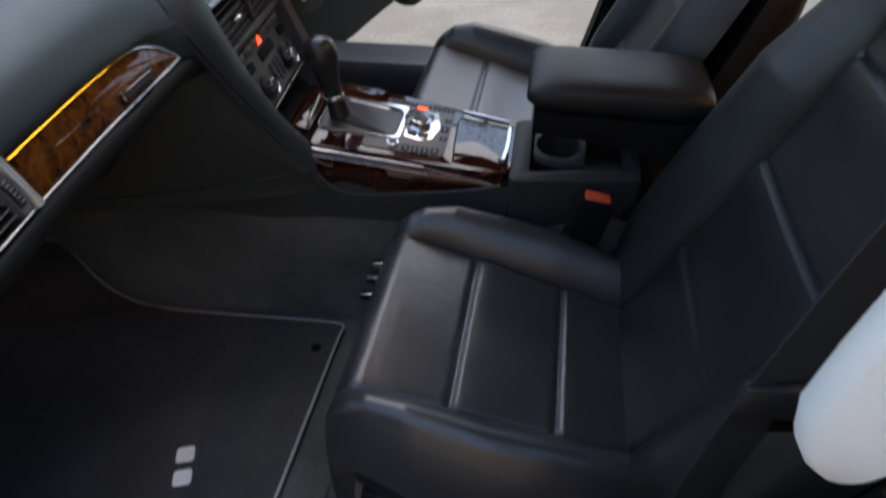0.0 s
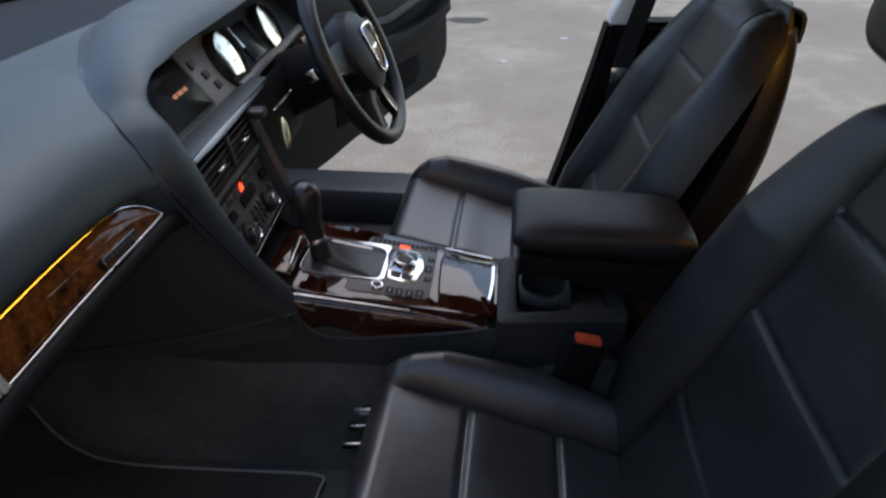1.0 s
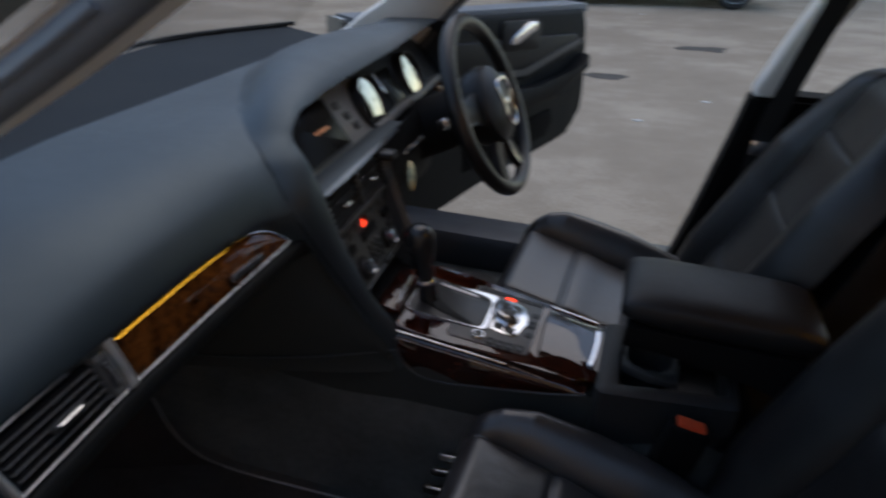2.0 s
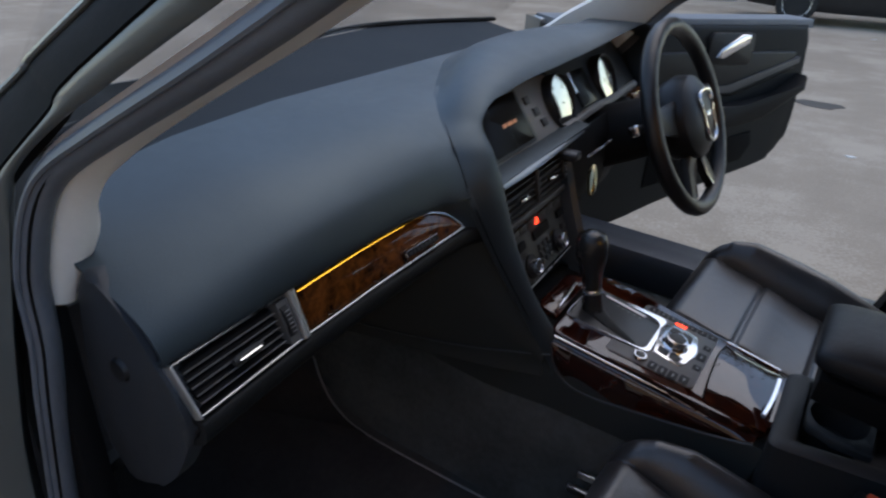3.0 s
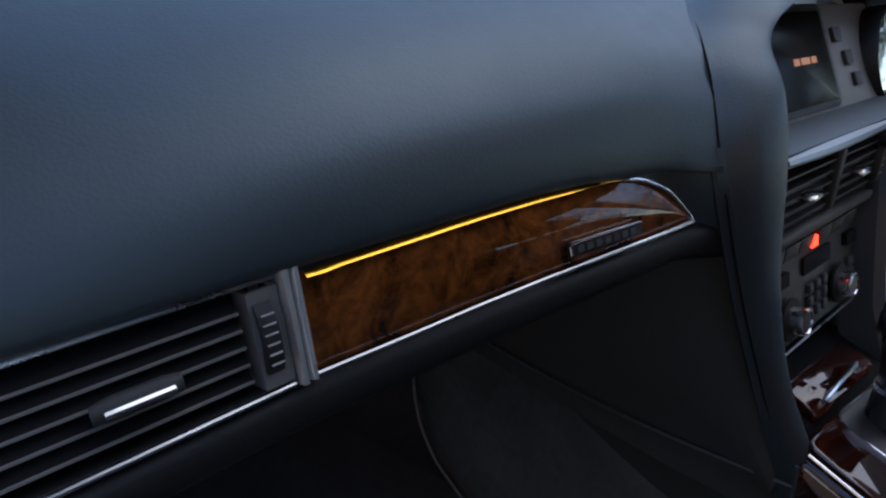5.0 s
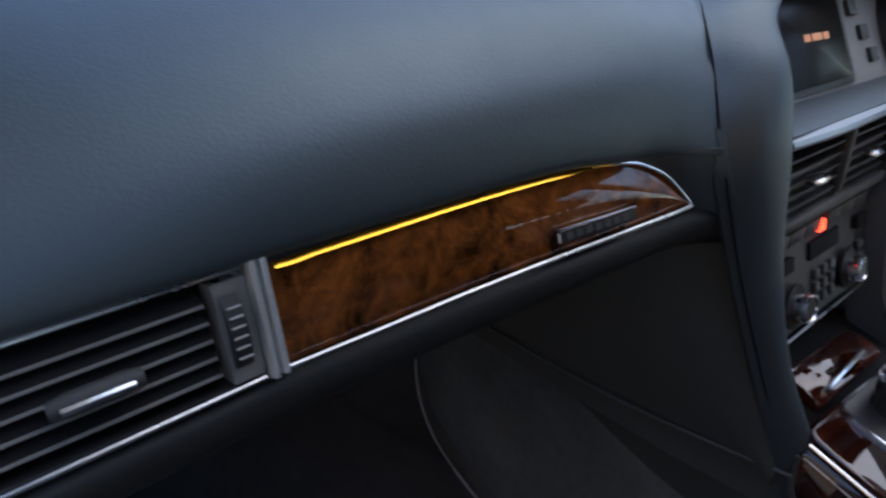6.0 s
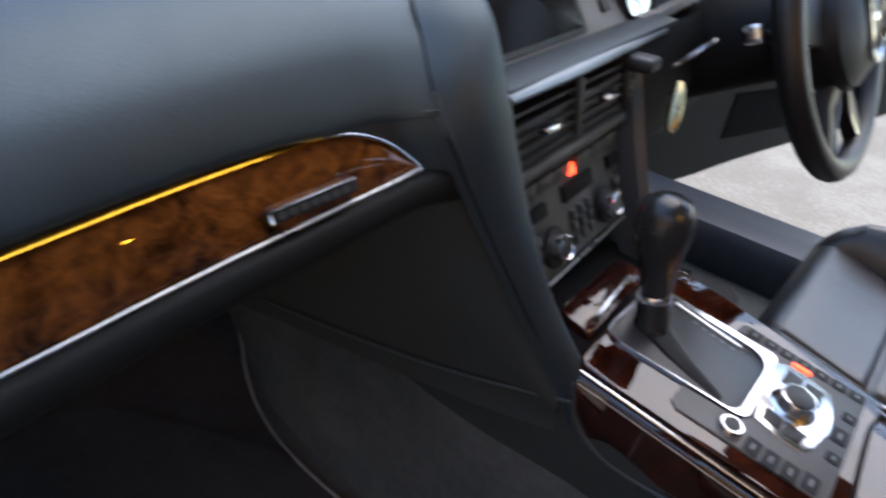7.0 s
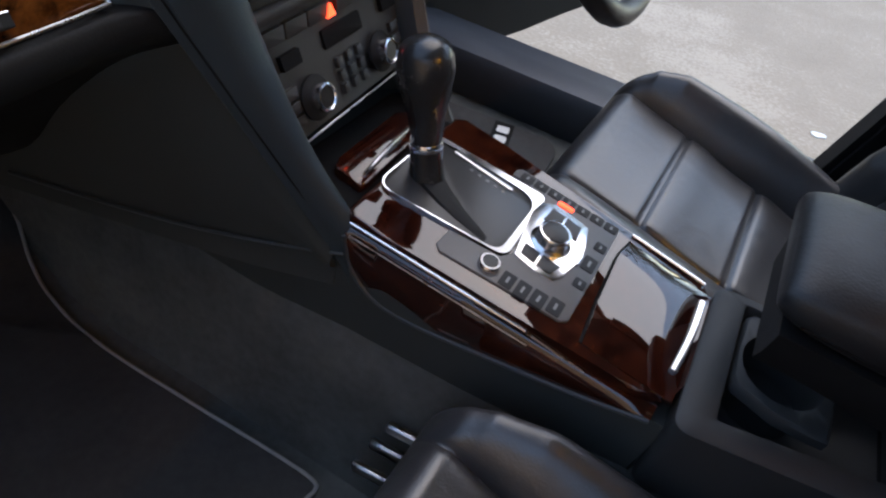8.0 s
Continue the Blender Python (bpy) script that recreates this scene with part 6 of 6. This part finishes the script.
MAT2 = thing("floor_mat", (-0.3, 0.4, FLOOR), "dark pile floor mat with a woven badge before the driver's seat", "floor mat")
bm = prism(rounded(-0.60, 0.22, -0.10, 0.64, 0.05), 0.0, 0.012, Matrix.Translation((0, 0, FLOOR)), 0.003)
part("mat_body", bm, M_MAT, MAT2)
mb = Matrix.Translation((-0.213, 0.588, FLOOR + 0.012)) @ Matrix.Rotation(radians(-80), 4, "Z")
bd = part("woven_badge", prism(rounded(-0.045, -0.02, 0.045, 0.02, 0.003), -0.001, 0.002, mb), M_DEEP, MAT2, "black woven badge")
for x in (-0.018, 0.018):
    part("badge_bar", prism(rounded(x - 0.012, -0.0125, x + 0.012, 0.0125, 0.005), 0.0018, 0.003, mb), M_PAPER, bd, "pale woven bar")

# ---- steering wheel and column ----
WHEEL = thing("steering_wheel", (-0.12, 0.42, 0.89), "black leather steering wheel with a chrome badge ring", "steering wheel")
WM = Matrix.Translation((-0.113, 0.400, 0.898)) @ Matrix.Rotation(radians(-6.5), 4, "Z") @ Matrix.Rotation(radians(90 - 24), 4, "Y")
# in the wheel's own axes z points at the driver, -x up
part("rim", tube([WM @ Vector((0.172 * math.cos(q), 0.172 * math.sin(q), 0)) for q in (2 * math.pi * k / 56 for k in range(56))], 0.0155, 12, True, up=(1, 0, 0.3)), M_LEATHER, WHEEL, "black leather rim")
part("hub", lathe([(0.0, -0.03), (0.074, -0.03), (0.082, -0.005), (0.076, 0.020), (0.056, 0.034), (0.025, 0.039), (0.0, 0.040)], WM, 32), M_BLACK, WHEEL, "black airbag pad")
for a, w in ((98, 0.030), (-98, 0.030), (24, 0.016), (-24, 0.016)):
    d = Matrix.Rotation(radians(a), 4, "Z")
    rows = []
    for r, ww, z in ((0.05, w * 1.3, 0.004), (0.10, w * 0.85, -0.008), (0.165, w * 0.75, -0.004)):
        rows.append([WM @ d @ Vector((r, e * ww, z + f)) for e, f in ((-1, 0.006), (-0.8, 0.010), (0.8, 0.010), (1, 0.006), (0.9, -0.008), (-0.9, -0.008))])
    sp = part("spoke", loft(rows), M_BLACK, WHEEL)
    k = -math.copysign(1, a)
    part("spoke_trim", tube([WM @ d @ Vector((r, k * ww, z)) for r, ww, z in ((0.084, w * 0.95, 0.004), (0.12, w * 0.85, 0.002), (0.152, w * 0.80, 0.005))], 0.0035, 8, flat=0.6), M_CHROME, sp, "slim chrome inlay")
ring = [WM @ Vector((x, y, 0.0395)) for x, y in ((-0.040, -0.029), (-0.040, 0.029), (0.0, 0.027), (0.044, 0.017), (0.044, -0.017), (0.0, -0.027))]
part("badge_ring", tube(spline(ring, 4, True), 0.003, 8, True), M_CHROME, WHEEL, "chrome badge ring")
part("badge_bars", box((0, 0, 0.040), (0.010, 0.028, 0.004), 0.0015, m=WM), M_CHROME, WHEEL)
COL = thing("steering_column", (-0.3, 0.41, 0.80), "black steering column shroud with stalks and an ignition key", "steering column")
rows = []
for z, r in ((-0.20, 0.062), (-0.12, 0.058), (-0.06, 0.054), (-0.03, 0.05)):
    rows.append([WM @ Vector((r * math.cos(q) * 1.05, r * math.sin(q), z)) for q in (2 * math.pi * k / 20 for k in range(20))])
part("shroud", loft(rows), M_DEEP2, COL)
for s in (-1, 1):
    part("stalk", tube([WM @ Vector((0.0, s * 0.05, -0.055)), WM @ Vector((-0.01, s * 0.10, -0.05)), WM @ Vector((-0.015, s * 0.15, -0.04))], [0.008, 0.007, 0.009], 10), M_BLACK, COL, "black stalk")
part("stalk_tip", box((0, 0, 0), (0.02, 0.014, 0.02), 0.004, m=WM @ Matrix.Translation((-0.015, -0.152, -0.04))), M_CHROME, COL, "bright stalk tip")
KEY = thing("ignition_key", (-0.245, 0.107, 0.876), "ignition key in its lock with a brass fob on a ring", "key")
part("key_head", box((-0.244, 0.110, 0.877), (0.045, 0.030, 0.014), 0.005, 3), M_BLACK, KEY, "black key head")
c, a_, b_ = Vector((-0.194, 0.1195, 0.894)), Vector((0.014, 0.009, 0.015)), Vector((0.005, -0.013, 0.004))
part("key_ring", tube([c + a_ * math.cos(q) + b_ * math.sin(q) for q in (2 * math.pi * k / 28 for k in range(28))], 0.0013, 6, True, up=(1, 0, 0)), M_CHROME, KEY, "thin steel ring")
fa, fb = Vector((-0.197, 0.114, 0.867)), Vector((-0.185, 0.080, 0.829))
part("fob", tube([fa.lerp(fb, k / 6) for k in range(7)], [0.003, 0.0065, 0.0075, 0.0075, 0.0075, 0.0065, 0.003], 10, up=(1, 0, 0)), surface("brass_fob", (0.45, 0.38, 0.22), 0.3, 1.0, vary=0.15, scale=60, relief=0.05), KEY, "brass fob")
# driver's lower dash
rows = []
for y in (0.12, 0.25, 0.45, 0.66):
    rows.append([(-0.27, y, 0.882), (-0.255, y, 0.86), (-0.255, y, 0.80), (-0.28, y, 0.73), (-0.34, y, 0.66), (-0.46, y, 0.63), (-0.6, y, 0.66)])
part("driver_lower_panel", thick(loft(rows, False), 0.01), M_DEEP, DASH, "black lower panel below the wheel")
part("driver_strip", box((-0.262, 0.60, 0.87), (0.02, 0.10, 0.05), 0.008), M_BURL, DASH, "short burl wood strip")

# ---- driver's door, standing open ----
DA = radians(47)
DM = Matrix.Translation((-0.60, 0.86, 0.0)) @ Matrix.Rotation(DA, 4, "Z")
# door axes: x along the door, y outwards, z up; the inside faces -y
DOOR = thing("car_door", (-0.66, 0.85, 0.3), "open driver's door with black inner trim, armrest and chrome handle", "car door")
poly = [(p.x, p.y) for p in spline([(0.0, 0.27, 0), (0.31, 0.335, 0), (0.5, 0.402, 0), (0.73, 0.472, 0), (0.91, 0.525, 0), (0.975, 0.565, 0), (1.0, 0.65, 0), (0.995, 0.80, 0), (0.972, 0.985, 0)], 3)] + [(0.0, 0.985)]
DX = DM @ Matrix(((1, 0, 0, 0), (0, 0, -1, 0), (0, 1, 0, 0), (0, 0, 0, 1)))
DX = DX @ Matrix.Diagonal((0.95, 1, 1, 1))
part("door_shell", prism(poly, -0.13, -0.03, DX, 0.01), M_BODY, DOOR, "dark painted shell")
inner = [(0.02 + (x - 0.02) * 0.975, 0.985 - (0.985 - z) * 0.965 - 0.008) for x, z in poly]
part("door_trim", prism(inner, -0.03, 0.02, DX, 0.018, 4), M_PAD_LOW, DOOR, "black trim panel")
part("door_insert", prism([(0.15, 0.76), (0.70, 0.765), (0.92, 0.845), (0.91, 0.90), (0.15, 0.90)], 0.015, 0.03, DX, 0.008, 3), M_LEATHER_B, DOOR, "leather insert")
part("armrest_pad", prism([(0.25, 0.66), (0.60, 0.66), (0.80, 0.695), (0.95, 0.785), (0.945, 0.83), (0.86, 0.768), (0.70, 0.742), (0.25, 0.745)], 0.01, 0.075, DX, 0.016, 4), M_PAD_LOW, DOOR, "padded armrest")
part("wood_strip", prism([(0.14, 0.775), (0.68, 0.775), (0.93, 0.865), (0.925, 0.885), (0.66, 0.795), (0.14, 0.795)], 0.02, 0.036, DX, 0.004, 2), M_PLATE, DOOR, "slim grey strip")
part("door_pocket", prism([(0.42, 0.47), (0.80, 0.545), (0.83, 0.60), (0.815, 0.645), (0.72, 0.625), (0.42, 0.59)], 0.016, 0.0245, DX, 0.004), M_DEEP, DOOR, "deep black pocket")
h = part("handle_recess", prism(rounded(0.56, 0.86, 0.73, 0.955, 0.02), 0.018, 0.034, DX, 0.004), M_BLACK, DOOR)
part("door_handle", prism([(0.585, 0.885), (0.61, 0.88), (0.70, 0.925), (0.70, 0.95), (0.67, 0.952), (0.60, 0.91)], 0.03, 0.047, DX, 0.006, 3), M_CHROME, h, "chrome pull handle")
part("switch_panel", prism(rounded(0.22, 0.70, 0.34, 0.74, 0.01), 0.05, 0.08, DX, 0.005), M_BLACK, DOOR)
m = DX @ Matrix.Translation((0.20, 0.57, 0.02))
part("speaker_ring", lathe([(0.07, 0.0), (0.085, 0.0), (0.085, 0.008), (0.075, 0.012), (0.0, 0.010)], m, 28), M_BLACK, DOOR, "round speaker grille")
part("window_seal", prism([(0.02, 0.965), (0.97, 0.965), (0.965, 0.992), (0.02, 0.992)], -0.10, 0.01, DX, 0.004), M_RUBBER, DOOR, "black window seal")

# ---- passenger side door, standing open ----
PM = Matrix.Translation((-0.62, -0.82, 0.0)) @ Matrix.Rotation(radians(-75), 4, "Z")
PX = PM @ Matrix(((1, 0, 0, 0), (0, 0, 1, 0), (0, 1, 0, 0), (0, 0, 0, 1)))
PDOOR = thing("car_door", (-0.62, -0.84, 0.3), "open passenger door with dark trim at the door opening", "car door")
part("door_shell", prism(poly, -0.13, -0.03, PX, 0.01), M_BODY, PDOOR, "dark painted shell")
part("door_trim", prism(inner, -0.03, 0.02, PX, 0.018, 4), M_PAD_LOW, PDOOR, "black trim panel")

# ---- seat belts ----
BELT = thing("seat_belt", (0.55, -0.68, 0.45), "dark grey seat belt webbing hanging by the pillar", "seat belt")
rows = []
for p in spline([(0.40, -0.645, 1.20), (0.345, -0.645, 1.07), (0.318, -0.642, 0.955), (0.295, -0.640, 0.815), (0.288, -0.630, 0.66), (0.31, -0.615, 0.48)], 5):
    rows.append([p + Vector((-0.022, -0.006, 0)), p + Vector((0.022, 0.006, 0))])
part("webbing", thick(loft(rows, False), 0.0015), M_FABRIC, BELT)
BELT2 = thing("seat_belt", (0.52, 0.68, 0.5), "dark seat belt with a bright tongue on the centre pillar", "seat belt")
rows = []
for p in [CARM @ q for q in spline([(0.50, 0.585, 1.25), (0.43, 0.640, 0.95), (0.40, 0.655, 0.78), (0.385, 0.662, 0.48)], 5)]:
    rows.append([p + Vector((-0.022, 0, 0)), p + Vector((0.022, 0, 0))])
part("webbing", thick(loft(rows, False), 0.0015), M_FABRIC, BELT2)
part("tongue", box((0.398, 0.648, 0.797), (0.040, 0.008, 0.034), 0.003), M_CHROME, BELT2, "bright metal tongue", lay=CARM)
part("tongue", box((0.300, -0.645, 0.835), (0.05, 0.010, 0.03), 0.003), M_BLACK, BELT, "black belt tongue")
part("tongue_plate", box((0.312, -0.646, 0.815), (0.024, 0.003, 0.022), 0.001), M_CHROME, BELT, "bright metal plate")

# ---- roof lamp ----
LAMP = thing("roof_lamp", (0.95, -0.27, 1.405), "roof lamp with two lit warm lenses", "interior lamp")
part("lamp_housing", box((0.95, -0.27, 1.405), (0.10, 0.26, 0.03), 0.012, 3), M_PILLAR, LAMP, "pale grey housing")
for s in (-1, 1):
    part("lens", box((0.95, -0.27 + s * 0.075, 1.388), (0.05, 0.075, 0.008), 0.0025), M_AMBER, LAMP, "lit warm lens")
